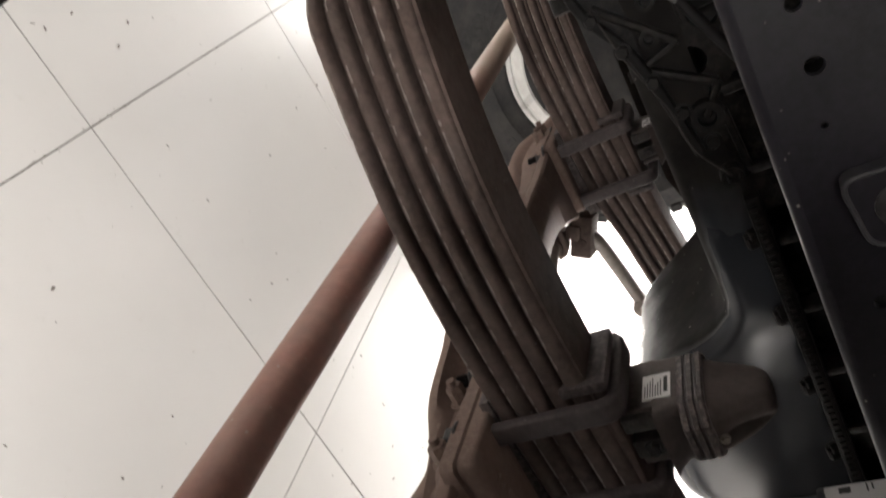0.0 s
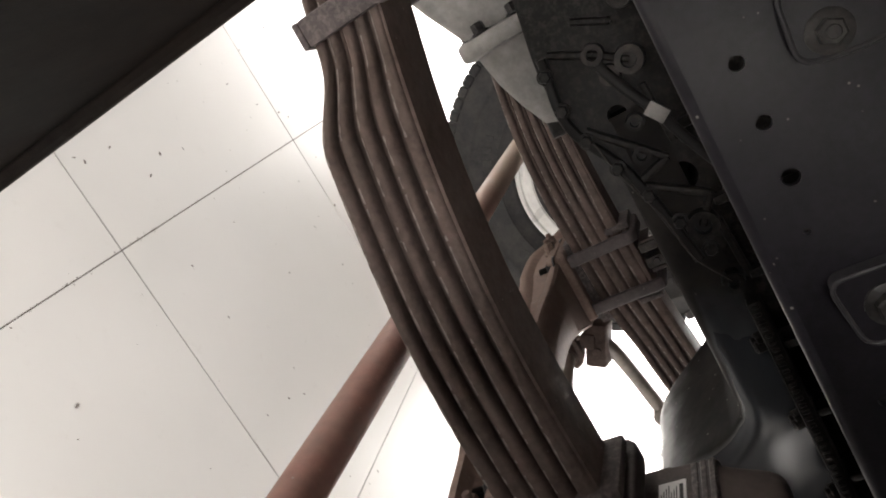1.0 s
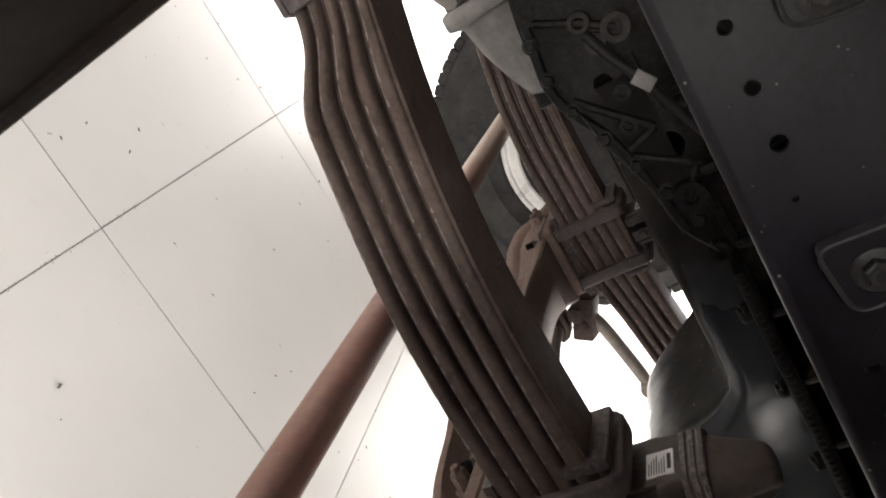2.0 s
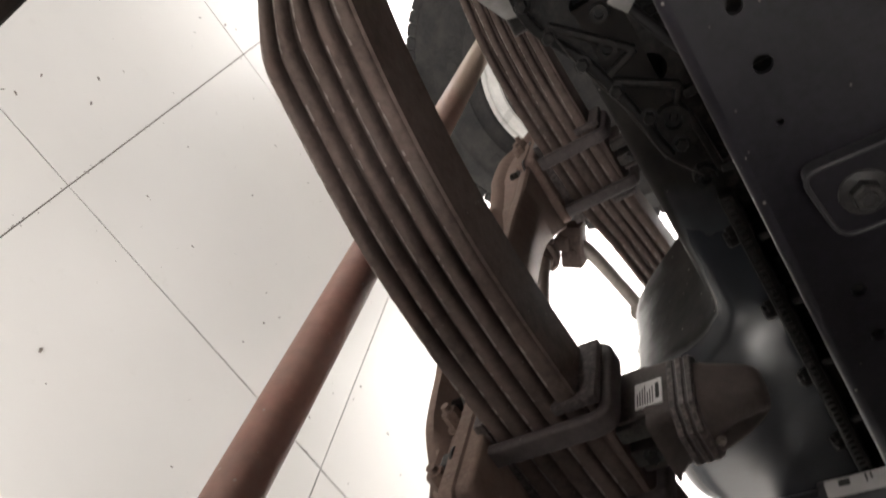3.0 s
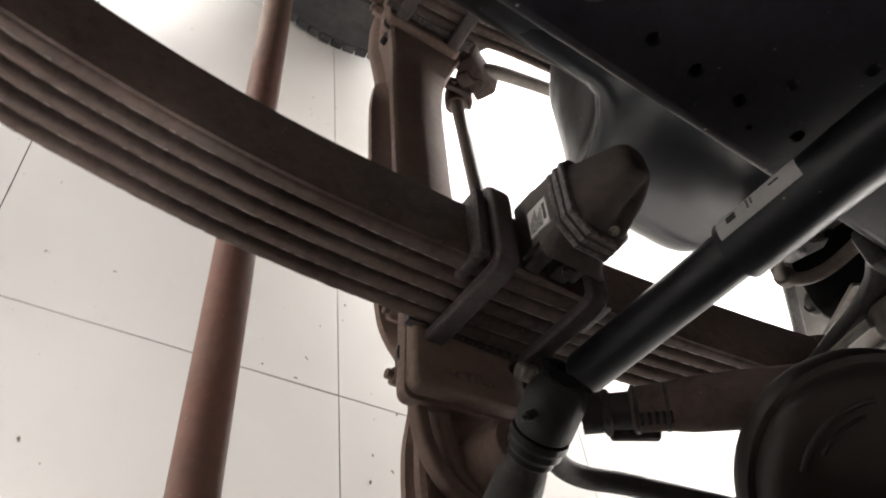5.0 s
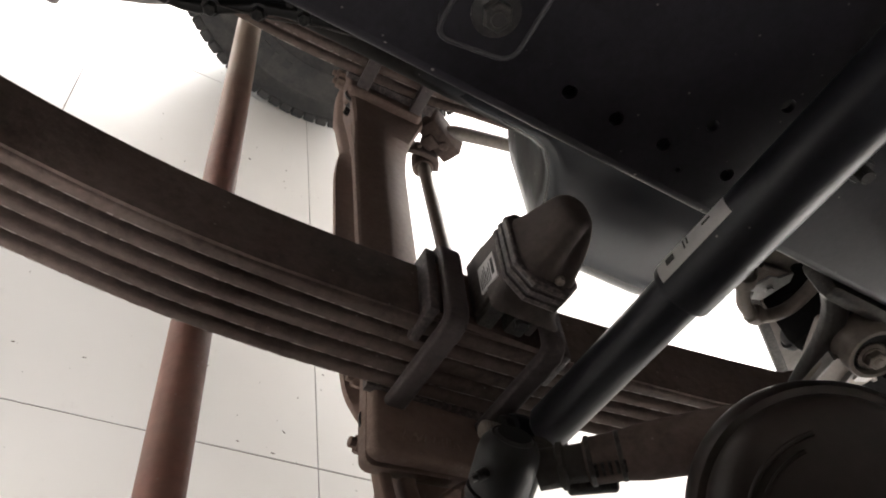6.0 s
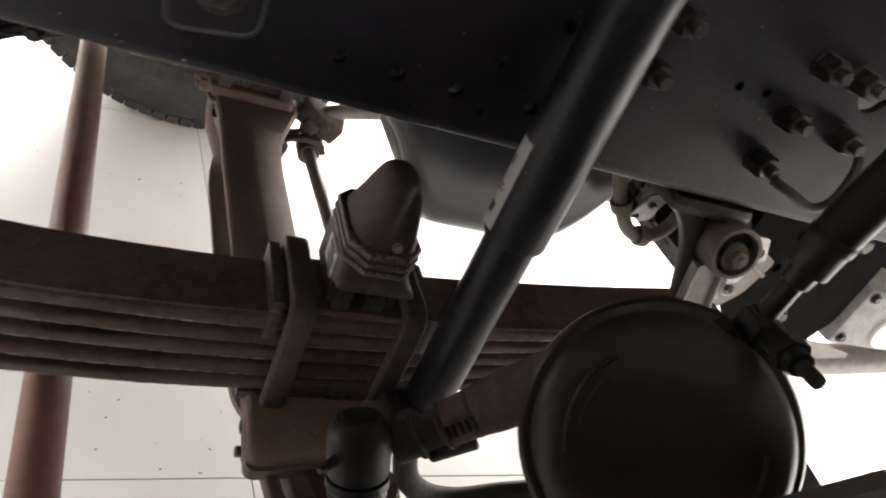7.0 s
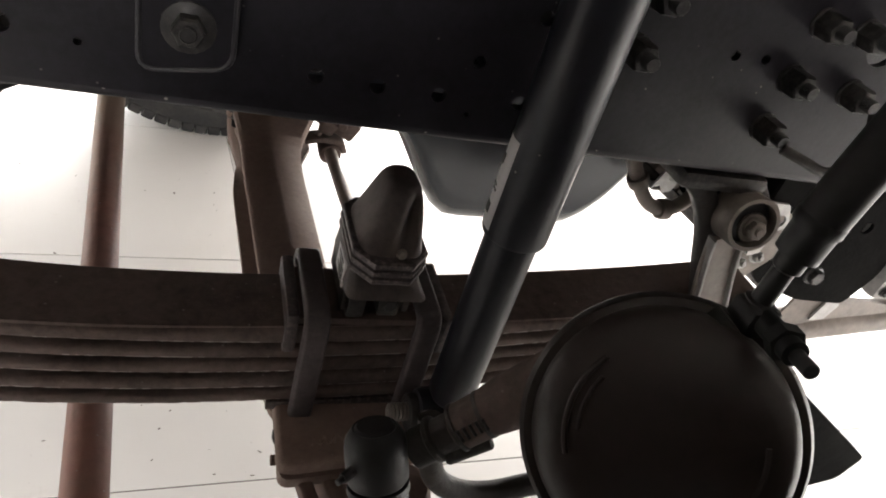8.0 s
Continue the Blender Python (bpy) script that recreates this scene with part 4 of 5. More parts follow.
# ---- mudguard over the near wheel ----
t = thing("mudguard", (0, -0.6, 1.1), "dirty black plastic front mudguard beside the wheel", "mudguard")
bm = bmesh.new()
loops = []
line = [(-0.590, 0.30 + 0.04 * k) for k in range(10)]
for k in range(45):
    a = radians(180 - 58 * k / 44)
    line.append((0.0 + 0.590 * math.cos(a), 0.68 + 0.46 * math.sin(a)))
for (x, z), (px, pz), (nx, nz) in zip(line, line[:1] + line[:-1], line[1:] + line[-1:]):
    d = Vector((nx - px, 0, nz - pz)).normalized()
    o = Vector((-d.z, 0, d.x))
    sec = [(0.0, -0.30), (0.003, -0.296), (0.008, -0.30), (0.008, -0.93), (-0.016, -0.955), (-0.02, -0.955), (0.0, -0.925)]
    loops.append([(x + o.x * q, y, z + o.z * q) for q, y in sec])
rings(bm, loops)
arch = part("arch", bm, UNDER, t, angle=50)
bm = bmesh.new()
sweep(bm, [(x * 0.998, -0.3015, z) for x, z in line[::3]], disc(0.006, 10), 4)
part("edge_bead", bm, UNDER, arch, "rolled inner edge")
for k in (28, 44):
    x, z = line[k]
    px, pz = line[k + 1]
    d = Vector((px - x, 0, pz - z)).normalized()
    o = Vector((-d.z, 0, d.x))
    bm = bmesh.new()
    sweep(bm, [Vector((x, -0.32, z)) - o * 0.002, Vector((x, -0.92, z)) - o * 0.002], rounded(0.018, 0.008, 0.003), 1)
    part("rib", bm, UNDER, t)

# ---- unseen panels above and around ----
# added out of view to block and bounce light; pale paint lifts shaded tops
t = thing("cab_underbody", (0, 0.445, 1.3), "pale panels added out of view to close off and bounce light", "cab underbody")
bm = bmesh.new()
block(bm, (-1.5, -0.98, 1.30), (2.7, 1.87, 1.40), 0.02)
part("floor_pan", bm, BOUNCE_PAINT, t)
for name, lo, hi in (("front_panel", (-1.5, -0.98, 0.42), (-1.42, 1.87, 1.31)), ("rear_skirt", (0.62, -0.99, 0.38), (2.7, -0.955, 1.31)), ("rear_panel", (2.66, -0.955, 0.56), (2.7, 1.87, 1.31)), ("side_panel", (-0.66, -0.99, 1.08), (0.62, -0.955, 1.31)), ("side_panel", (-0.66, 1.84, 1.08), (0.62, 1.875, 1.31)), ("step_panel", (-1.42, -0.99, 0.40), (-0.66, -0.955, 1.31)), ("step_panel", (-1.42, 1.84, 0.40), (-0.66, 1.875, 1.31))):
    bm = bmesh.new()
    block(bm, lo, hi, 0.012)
    # rear panels are dark so that they bounce no light onto the rail
    part(name, bm, UNDER if "rear" in name else BOUNCE_PAINT, t)

t = thing("wheel_arch_liner", (-0.1, 1.0, 0.8), "dark dusty liner panel above the far spring", "liner")
bm = bmesh.new()
d, u, v = axes((0, 1, 0))
plate(bm, [(a * u.x, b * v.z) for a, b in ((-0.60, 1.30), (-0.60, 0.66), (-0.40, 0.60), (-0.20, 0.565), (0.10, 0.565), (0.30, 0.62), (0.42, 0.70), (0.42, 1.30))], (0, 0.985, 0), (0, 1, 0), 0.006)
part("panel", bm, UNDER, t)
for x in (-0.30, -0.15, 0.0):
    bm = bmesh.new()
    block(bm, (x - 0.012, 0.972, 0.575), (x + 0.012, 0.986, 0.80), 0.004)
    part("rib", bm, CASTIRON, t)

# ---- engine and sump ----
t = thing("engine", (0.0, 0.45, 0.72), "dark dusty diesel engine with a black moulded oil sump", "engine")
bm = bmesh.new()
block(bm, (-0.42, 0.27, 0.750), (0.95, 0.63, 1.28), 0.008)
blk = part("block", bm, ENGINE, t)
bm = bmesh.new()


def sump_half(x):
    """Half-width, bottom height of the sump along x."""
    f = min(1, max(0, (x - 0.02) / 0.16))
    f = f * f * (3 - 2 * f)
    g = min(1, max(0, (x - 0.345) / 0.13))
    g = g * g
    return 0.205 - 0.03 * f, 0.669 - 0.180 * f + 0.19 * g


loops = []
for k in range(41):
    x = -0.40 + 0.875 * k / 40
    w, zb = sump_half(x)
    yc = 0.45
    zt = 0.738
    sec = []
    for a, b in rounded(2 * w, (zt - zb) * 2, min(0.060, (zt - zb) * 0.42), 6):
        if b <= 1e-6:
            sec.append((yc + a, zt + b))
    sec = sorted(sec, key=lambda q: math.atan2(q[1] - zt, q[0] - yc))
    loops.append([(x, yc + w, zt)] + [(x, a, b) for a, b in reversed(sec)] + [(x, yc - w, zt)])
rings(bm, loops)
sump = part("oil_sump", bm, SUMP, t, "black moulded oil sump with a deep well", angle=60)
bm = bmesh.new()
block(bm, (-0.13, 0.222, 0.736), (0.60, 0.678, 0.754), 0.004)
part("sump_flange", bm, ENGINE, t)
bm = bmesh.new()
for k in range(69):
    block(bm, (-0.126 + 0.0100 * k, 0.2190, 0.7400), (-0.1215 + 0.0100 * k, 0.2225, 0.7480), 0.0008, None, 1)
tagged(part("gasket_teeth", bm, ENGINE, sump), kind="stuff")
for k in range(2, 8):
    bm = bmesh.new()
    p = Vector((-0.307 + 0.1155 * k, 0.243, 0.737))
    hexbolt(bm, p, (0, -0.35, -1), 0.0085, 0.010, stub=0.005)
    lathe(bm, p + Vector((0.010, 0.004, 0.002)), (0, -0.2, -1), [(0, 0.011), (0.016, 0.011), (0.019, 0.008)], 16)
    part("flange_bolt", bm, ENGINE, sump, "dark threaded flange bolt")
for k in range(11):
    bm = bmesh.new()
    block(bm, (-0.365 + 0.1 * k, 0.232, 0.754), (-0.353 + 0.1 * k, 0.275, 0.88), 0.004)
    part("rib", bm, ENGINE, blk)

# ---- far rod behind the axle ----
t = thing("stabilizer_bar", (0.09, 0.4, 0.35), "dusty grey bar running behind the axle with bent arms", "stabilizer bar")
bm = bmesh.new()
rod(bm, (0.094, 0.02, 0.392), (0.082, 0.84, 0.314), 0.0135, seg=20)
part("bar", bm, FUEL, t)

# arms of the stabilizer bar
bm = bmesh.new()
sweep(bm, [(0.078, 0.80, 0.385), (0.12, 0.818, 0.402), (0.21, 0.842, 0.413), (0.325, 0.867, 0.424)], disc(0.0160), 6)
part("arm", bm, FUEL, t)
bm = bmesh.new()
lathe(bm, (0.336, 0.847, 0.425), (0, 1, 0), [(0, 0.010), (0, 0.0225), (0.003, 0.024), (0.037, 0.024), (0.04, 0.0225), (0.04, 0.010)], 24)
hexbolt(bm, (0.336, 0.850, 0.425), (0, -1, 0), 0.009, 0.008)
part("eye", bm, FUEL, t)
for y in (0.10, 0.79):
    bm = bmesh.new()
    x, z = 0.094 - 0.0141 * y, 0.393 - 0.095 * y
    lathe(bm, (x, y - 0.026, z), (0, 1, 0), [(0, 0.015), (0, 0.021), (0.004, 0.0235), (0.046, 0.0235), (0.052, 0.021), (0.052, 0.015)], 20)
    sweep(bm, [(x - 0.055, y, z + 0.020), (x - 0.02, y, z + 0.028), (x + 0.018, y, z + 0.024), (x + 0.030, y, z + 0.004)], rounded(0.040, 0.012, 0.004), 5)
    hexbolt(bm, (x - 0.030, y - 0.004, z + 0.032), (0, 0, 1), 0.008, 0.008)
    if y > 0.5:
        m = pose(0.098, 0.808, 0.388, 8, 24, -8)
        block(bm, (-0.052, -0.026, -0.030), (0.046, 0.030, 0.018), 0.007, m)
        block(bm, (-0.030, -0.032, -0.040), (0.004, 0.022, -0.006), 0.006, m)
        block(bm, (0.016, -0.024, -0.022), (0.034, 0.016, -0.006), 0.004, m)
        rod(bm, m @ Vector((0.010, -0.030, -0.002)), m @ Vector((0.010, 0.020, -0.002)), 0.011, seg=16, round_end=0.002)
    part("clamp", bm, SPRING, t)

# ---- horizontal bolts through the axle ----
for p, r in (((-0.052, -0.027, 0.366), 0.0125), ((-0.056, 0.074, 0.360), 0.0115), ((-0.122, 0.865, 0.372), 0.013), ((-0.124, 0.902, 0.372), 0.012)):
    bm = bmesh.new()
    hexbolt(bm, p, (-1, 0, 0), r, 0.024, stub=0.008)
    solo("axle_bolt", bm, AXLE, p, "dusty hexagon bolt in the side of the axle", "bolt", "bolts in the axle")

# ---- brackets and nuts on the near rail ----


def rail_bracket(outline, bolt, thick, r):
    x, z = bolt
    t = thing("rail_bracket", (x, 0, z), "black bracket plate bolted to the chassis rail", "bracket", "brackets on the rail")
    bm = bmesh.new()
    d, u, v = axes((0, -1, 0))
    plate(bm, [((px) * u.x, (pz) * v.z) for px, pz in outline], (0, -0.0005, 0), (0, -1, 0), thick)
    # side faces take a paler paint that stands for the lit outline
    bm.normal_update()
    for f in bm.faces:
        f.material_index = 1 if abs(f.normal.y) < 0.5 else 0
    pl = part("plate", bm, RAIL, t)
    pl.data.materials.append(RAIL_EDGE)
    # thin paler bead added along the outline to draw its bright edge
    bm = bmesh.new()
    n = len(outline)
    ring = [(outline[k][0], -thick, outline[k][1]) for k in range(n)]
    sweep(bm, ring + ring[:2], disc(0.0022, 8), 1, hint=(0, 1, 0))
    part("rolled_edge", bm, RAIL_EDGE, pl)
    bm = bmesh.new()
    hexbolt(bm, (x, -thick, z), (0, -1, 0), r * 0.86, 0.011, washer=1.6, stub=0.003)
    part("bolt", bm, BOLT, t, "worn hexagon bolt with washer")
    return t


def corner(pts, r=0.014, n=5):
    """Rounds the corners of an outline."""
    out = []
    k = len(pts)
    for i in range(k):
        a, b, c = (Vector(pts[(i + j) % k]) for j in (-1, 0, 1))
        p, q = b + (a - b).normalized() * r, b + (c - b).normalized() * r
        for j in range(n + 1):
            w = j / n
            out.append(tuple(p * (1 - w) ** 2 + b * 2 * w * (1 - w) + q * w * w))
    return out


rail_bracket(corner([(-0.229, 0.815), (-0.166, 0.824), (-0.168, 1.03), (-0.229, 1.03)]), (-0.197, 0.851), 0.020, 0.0135)
rail_bracket(corner([(-0.456, 0.866), (-0.398, 0.862), (-0.391, 0.900), (-0.391, 1.03), (-0.456, 1.03)]), (-0.412, 0.889), 0.011, 0.0125)
for x, z in ((0.166, 0.936), (0.163, 0.887), (0.341, 0.942), (0.339, 0.887), (0.339, 0.836), (0.418, 0.884), (0.394, 0.941)):
    bm = bmesh.new()
    hexbolt(bm, (x, 0.0, z), (0, -1, 0), 0.0135, 0.021, washer=1.08, stub=0.011)
    solo("rail_nut", bm, BOLT, (x, 0, z), "dark nut on a stud through the chassis rail", "nut", "nuts on the rail")

# ---- air pipe and hose ----
bm = bmesh.new()
sweep(bm, [(0.342, -0.034, 0.830), (0.362, -0.045, 0.826), (0.392, -0.05, 0.819), (0.415, -0.048, 0.832), (0.425, -0.04, 0.862), (0.430, -0.03, 0.876)], disc(0.0052, 12), 8)
solo("air_pipe", bm, CASTIRON, (0.38, -0.045, 0.82), "thin dark bent air pipe between two rail fittings", "pipe")
t = thing("air_hose", (0.165, -0.25, 0.80), "black rubber air hose with hexagon fittings on the brake chamber", "hose")
bm = bmesh.new()
rod(bm, (0.136, -0.249, 0.778), (0.150, -0.250, 0.800), 0.0095, seg=20, round_end=0.001)
rod(bm, (0.138, -0.249, 0.790), (0.146, -0.2495, 0.803), 0.0125, seg=6, round_end=0.001)
part("fitting", bm, BOOT, t)
bm = bmesh.new()
lathe(bm, (0.1595, -0.250, 0.812), (0.06, 0.0, 1), [(0, 0.0105), (0.008, 0.0105), (0.009, 0.0075), (0.034, 0.0072), (0.036, 0.0095), (0.046, 0.0100), (0.047, 0.0140), (0.066, 0.0145), (0.068, 0.0158), (0.074, 0.0158), (0.076, 0.0145)], 24)
part("ferrule", bm, BOOT, t)
bm = bmesh.new()
sweep(bm, [(0.1640, -0.250, 0.884), (0.168, -0.250, 0.91), (0.178, -0.248, 0.95), (0.20, -0.24, 1.01), (0.25, -0.20, 1.06), (0.34, -0.12, 1.08), (0.42, -0.03, 1.08)], disc(0.0152, 20), 8)
part("hose", bm, BOOT, t)
bm = bmesh.new()
block(bm, (0.146, -0.264, 0.796), (0.172, -0.240, 0.820), 0.005)
rod(bm, (0.160, -0.258, 0.812), (0.150, -0.298, 0.820), 0.0085, seg=14)
rod(bm, (0.155, -0.280, 0.8165), (0.152, -0.290, 0.8185), 0.0120, seg=6)
rod(bm, (0.150, -0.298, 0.820), (0.1455, -0.316, 0.8235), 0.0050, seg=12, round_end=0.001)
part("bleed_valve", bm, BOOT, t)

# ---- brake bracket plate behind the chamber ----
bm = bmesh.new()
d, u, v = axes((0, 1, 0))
plate(bm, [(a * u.x, b * v.z) for a, b in corner([(0.20, 0.74), (0.30, 0.70), (0.50, 0.570), (0.487, 0.535), (0.34, 0.49), (0.20, 0.53)], 0.008)], (0, -0.205, 0), (0, 1, 0), 0.014)
solo("brake_bracket", bm, FLAT_BLACK, (0.3, -0.2, 0.6), "dark steel bracket plate behind the brake chamber", "bracket")

# ---- stabilizer link under the rail ----
def hoop(bm, origin, direction, profile, seg=36, hint=(0, 0, 1)):
    """Turns a closed outline of (distance along, radius) pairs about an axis into an open ring."""
    d, u, v = axes(direction, hint)
    o = Vector(origin)
    rings(bm, [[o + d * a + (u * math.cos(2 * math.pi * k / seg) + v * math.sin(2 * math.pi * k / seg)) * r for a, r in profile] for k in range(seg)], close=True)


t = thing("stabilizer_link", (0.41, 0.0, 0.52), "worn grey steel link with clamped rubber bush under the rail", "stabilizer link")
EYE = Vector((0.382, -0.004, 0.729))
ed = Vector((-0.10, -1.0, 0.20)).normalized()
bm = bmesh.new()
sweep(bm, [(0.372, -0.004, 0.704), (0.382, -0.003, 0.667), (0.406, 0.0, 0.605), (0.436, 0.004, 0.52)], rounded(0.044, 0.007, 0.002), 6, hint=(0, 1, 0), scale=lambda k: 0.95 + 0.28 * k)
bar = part("bar", bm, FUEL, t, "flat worn steel bar")
for q in (-1, 1):
    bm = bmesh.new()
    sweep(bm, [(0.372 + q * 0.0195, -0.007, 0.702), (0.382 + q * 0.0205, -0.006, 0.667), (0.406 + q * 0.0225, -0.003, 0.605), (0.436 + q * 0.0245, 0.001, 0.52)], rounded(0.004, 0.014, 0.0015), 6, hint=(0, 1, 0))
    part("side_flange", bm, ALLOY, bar, "bright side flange")
bm = bmesh.new()
hoop(bm, EYE, ed, [(-0.022, 0.0262), (-0.022, 0.0318), (0.016, 0.0318), (0.018, 0.0305), (0.018, 0.0262)])
part("clamp_ring", bm, FUEL, t, "worn grey steel clamp ring")
bm = bmesh.new()
lathe(bm, EYE - ed * 0.020, ed, [(0, 0.0259), (0.024, 0.0259), (0.026, 0.0225), (0.026, 0.010)], 32)
part("bush", bm, BOOT, t, "black rubber bush")
bm = bmesh.new()
d, u, v = axes(ed)
wc = EYE + ed * 0.007 + Vector((0.007, 0, -0.006))
rings(bm, [[wc + d * a + (u * math.cos(2 * math.pi * k / 48) + v * math.sin(2 * math.pi * k / 48)) * (r if k % 2 else r * 0.93) for k in range(48)] for a, r in ((0, 0.0178), (0.003, 0.0178), (0.004, 0.0165))])
part("washer", bm, FUEL, t, "serrated steel washer")
bm = bmesh.new()
hexbolt(bm, wc + ed * 0.004, ed, 0.0110, 0.009, washer=1.1, stub=0.004)
part("bolt", bm, FUEL, t, "worn hexagon bolt")
d, u, v = axes((0, 1, 0))
for pts, y, hole in (([(0.398, 0.720), (0.426, 0.717), (0.424, 0.690), (0.408, 0.684), (0.404, 0.704)], -0.010, ()), ([(0.396, 0.752), (0.420, 0.744), (0.452, 0.743), (0.468, 0.714), (0.450, 0.704), (0.428, 0.712), (0.414, 0.730)], 0.012, ((0.451, 0.720, 0.0085),))):
    bm = bmesh.new()
    plate(bm, [(a * u.x, b * v.z) for a, b in corner(pts, 0.003)], (0, y, 0), (0, 1, 0), 0.004, [(a * u.x, b * v.z, r) for a, b, r in hole])
    part("tab", bm, ZINC, t, "shiny zinc tab")
bm = bmesh.new()
block(bm, (0.284, 0.002, 0.752), (0.398, 0.060, 0.7755), 0.010)
sweep(bm, [(0.306, 0.024, 0.764), (0.334, 0.022, 0.742), (0.360, 0.020, 0.705), (0.384, 0.020, 0.655), (0.414, 0.022, 0.594), (0.435, 0.024, 0.52)], rounded(0.026, 0.020, 0.006), 6, hint=(0, 1, 0))
sweep(bm, [(0.372, 0.030, 0.770), (0.392, 0.022, 0.752), (0.404, 0.016, 0.736)], rounded(0.034, 0.026, 0.008), 5, hint=(0, 1, 0))
part("hanger", bm, CASTIRON, t, "dark cast hanger")

# ---- pipe behind ----
bm = bmesh.new()
rod(bm, (0.48, 0.15, 0.392), (1.9, 0.15, 0.612), 0.030, seg=28)
block(bm, (1.19, 0.07, 0.50), (1.215, 0.155, 0.783), 0.004)
solo("cross_pipe", bm, FUEL, (0.9, 0.15, 0.42), "dusty grey brown steel pipe under the chassis", "pipe")

# ---- lines and brackets inboard of the link ----
for pts, r, mat, name, label in (
        ([(0.346, 0.21, 0.740), (0.370, 0.21, 0.690), (0.394, 0.21, 0.652), (0.430, 0.21, 0.612), (0.464, 0.21, 0.602), (0.494, 0.21, 0.618), (0.504, 0.21, 0.658), (0.489, 0.21, 0.745)], 0.0105, FUEL, "coolant_pipe", "dusty bent grey pipe with a hanging loop"),
        ([(0.38, 0.33, 0.66), (0.45, 0.33, 0.61), (0.51, 0.33, 0.585), (0.60, 0.33, 0.60), (0.70, 0.33, 0.66)], 0.009, FUEL, "coolant_pipe", "dusty bent grey pipe behind the sump"),
        ([(0.43, 0.315, 0.70), (0.475, 0.315, 0.635), (0.525, 0.32, 0.600), (0.585, 0.325, 0.575), (0.645, 0.33, 0.60), (0.68, 0.335, 0.68)], 0.0105, FUEL, "coolant_pipe", "dusty bent grey pipe beside the clip"),
        ([(0.60, 0.27, 0.70), (0.615, 0.27, 0.64), (0.600, 0.27, 0.595), (0.625, 0.27, 0.555), (0.665, 0.27, 0.57), (0.68, 0.27, 0.64), (0.67, 0.27, 0.70)], 0.0095, BOOT, "rubber_hose", "short looped black rubber hose under the chassis"),
        ([(0.55, 0.26, 0.63), (0.62, 0.25, 0.585), (0.70, 0.24, 0.56), (0.80, 0.22, 0.58), (0.95, 0.2, 0.68)], 0.012, BOOT, "rubber_hose", "black rubber hose sagging under the chassis"),
        ([(0.50, 0.40, 0.68), (0.60, 0.40, 0.60), (0.72, 0.38, 0.53), (0.9, 0.36, 0.52), (1.2, 0.3, 0.6)], 0.014, BOOT, "rubber_hose", "black rubber hose sagging under the chassis")):
    bm = bmesh.new()
    sweep(bm, pts, disc(r, 14), 8)
    for q in (0.3, 0.55):
        line = smooth_path(pts, 8)
        i = int(q * (len(line) - 2))
        d = (line[i + 1] - line[i]).normalized()
        lathe(bm, line[i], d, [(0, r), (0, r * 1.45), (0.008, r * 1.55), (0.016, r * 1.45), (0.016, r)], 16)
    solo(name, bm, mat, pts[3], label, "pipe" if "pipe" in name else "hose")
t = thing("pipe_clip", (0.495, 0.28, 0.6), "shiny zinc clip holding the bent pipes", "clip")
bm = bmesh.new()
plate(bm, [(a * axes((0, 1, 0))[1].x, b * axes((0, 1, 0))[2].z) for a, b in ((0.470, 0.606), (0.484, 0.612), (0.492, 0.598), (0.508, 0.604), (0.522, 0.652), (0.514, 0.668), (0.500, 0.650), (0.486, 0.646))], (0, 0.262, 0), (0, 1, 0), 0.004)
block(bm, (0.474, 0.264, 0.600), (0.508, 0.318, 0.604), 0.0015)
part("strap", bm, ZINC, t)
bm = bmesh.new()
hexbolt(bm, (0.500, 0.261, 0.628), (0, -1, 0), 0.006, 0.005)
part("screw", bm, ZINC, t)
bm = bmesh.new()
sweep(bm, [(0.40, 0.30, 0.660), (0.86, 0.30, 0.395)], rounded(0.024, 0.018, 0.004), 1)
solo("brace", bm, CASTIRON, (0.60, 0.30, 0.54), "thin steel brace under the engine", "brace")

bm = bmesh.new()
d, u, v = axes((0, 1, 0))
plate(bm, [(a * u.x, b * v.z) for a, b in corner([(0.44, 0.650), (0.58, 0.562), (0.74, 0.468), (0.82, 0.475), (0.74, 0.590), (0.62, 0.690), (0.46, 0.715)], 0.010)], (0, 0.312, 0), (0, 1, 0), 0.006, [(0.615 * u.x, 0.610 * v.z, 0.018), (0.680 * u.x, 0.555 * v.z, 0.010), (0.560 * u.x, 0.660 * v.z, 0.008)])
for p, q in (((0.50, 0.640), (0.60, 0.650)), ((0.60, 0.650), (0.71, 0.560))):
    sweep(bm, [(p[0], 0.309, p[1]), (q[0], 0.309, q[1])], rounded(0.010, 0.012, 0.003), 1, hint=(0, 1, 0))
solo("bracket_web", bm, FUEL, (0.62, 0.312, 0.47), "dusty grey brown bracket web behind the brace", "bracket")

# perforated support bracket further back
t = thing("support_bracket", (0.75, 0.12, 0.62), "dark perforated steel support bracket behind the link", "bracket")
bm = bmesh.new()
d, u, v = axes((0, -1, 0))
plate(bm, [(a * u.x, b * v.z) for a, b in corner([(0.54, 0.76), (0.83, 0.76), (0.83, 0.575), (0.80, 0.515), (0.70, 0.520), (0.60, 0.550), (0.54, 0.62)], 0.012)], (0, 0.12, 0), (0, -1, 0), 0.006,
      [(x * u.x, z * v.z, r) for x, z, r in ((0.63, 0.65, 0.008), (0.63, 0.71, 0.008), (0.70, 0.68, 0.010), (0.74, 0.66, 0.010))])
part("plate", bm, FLAT_BLACK, t)
bm = bmesh.new()
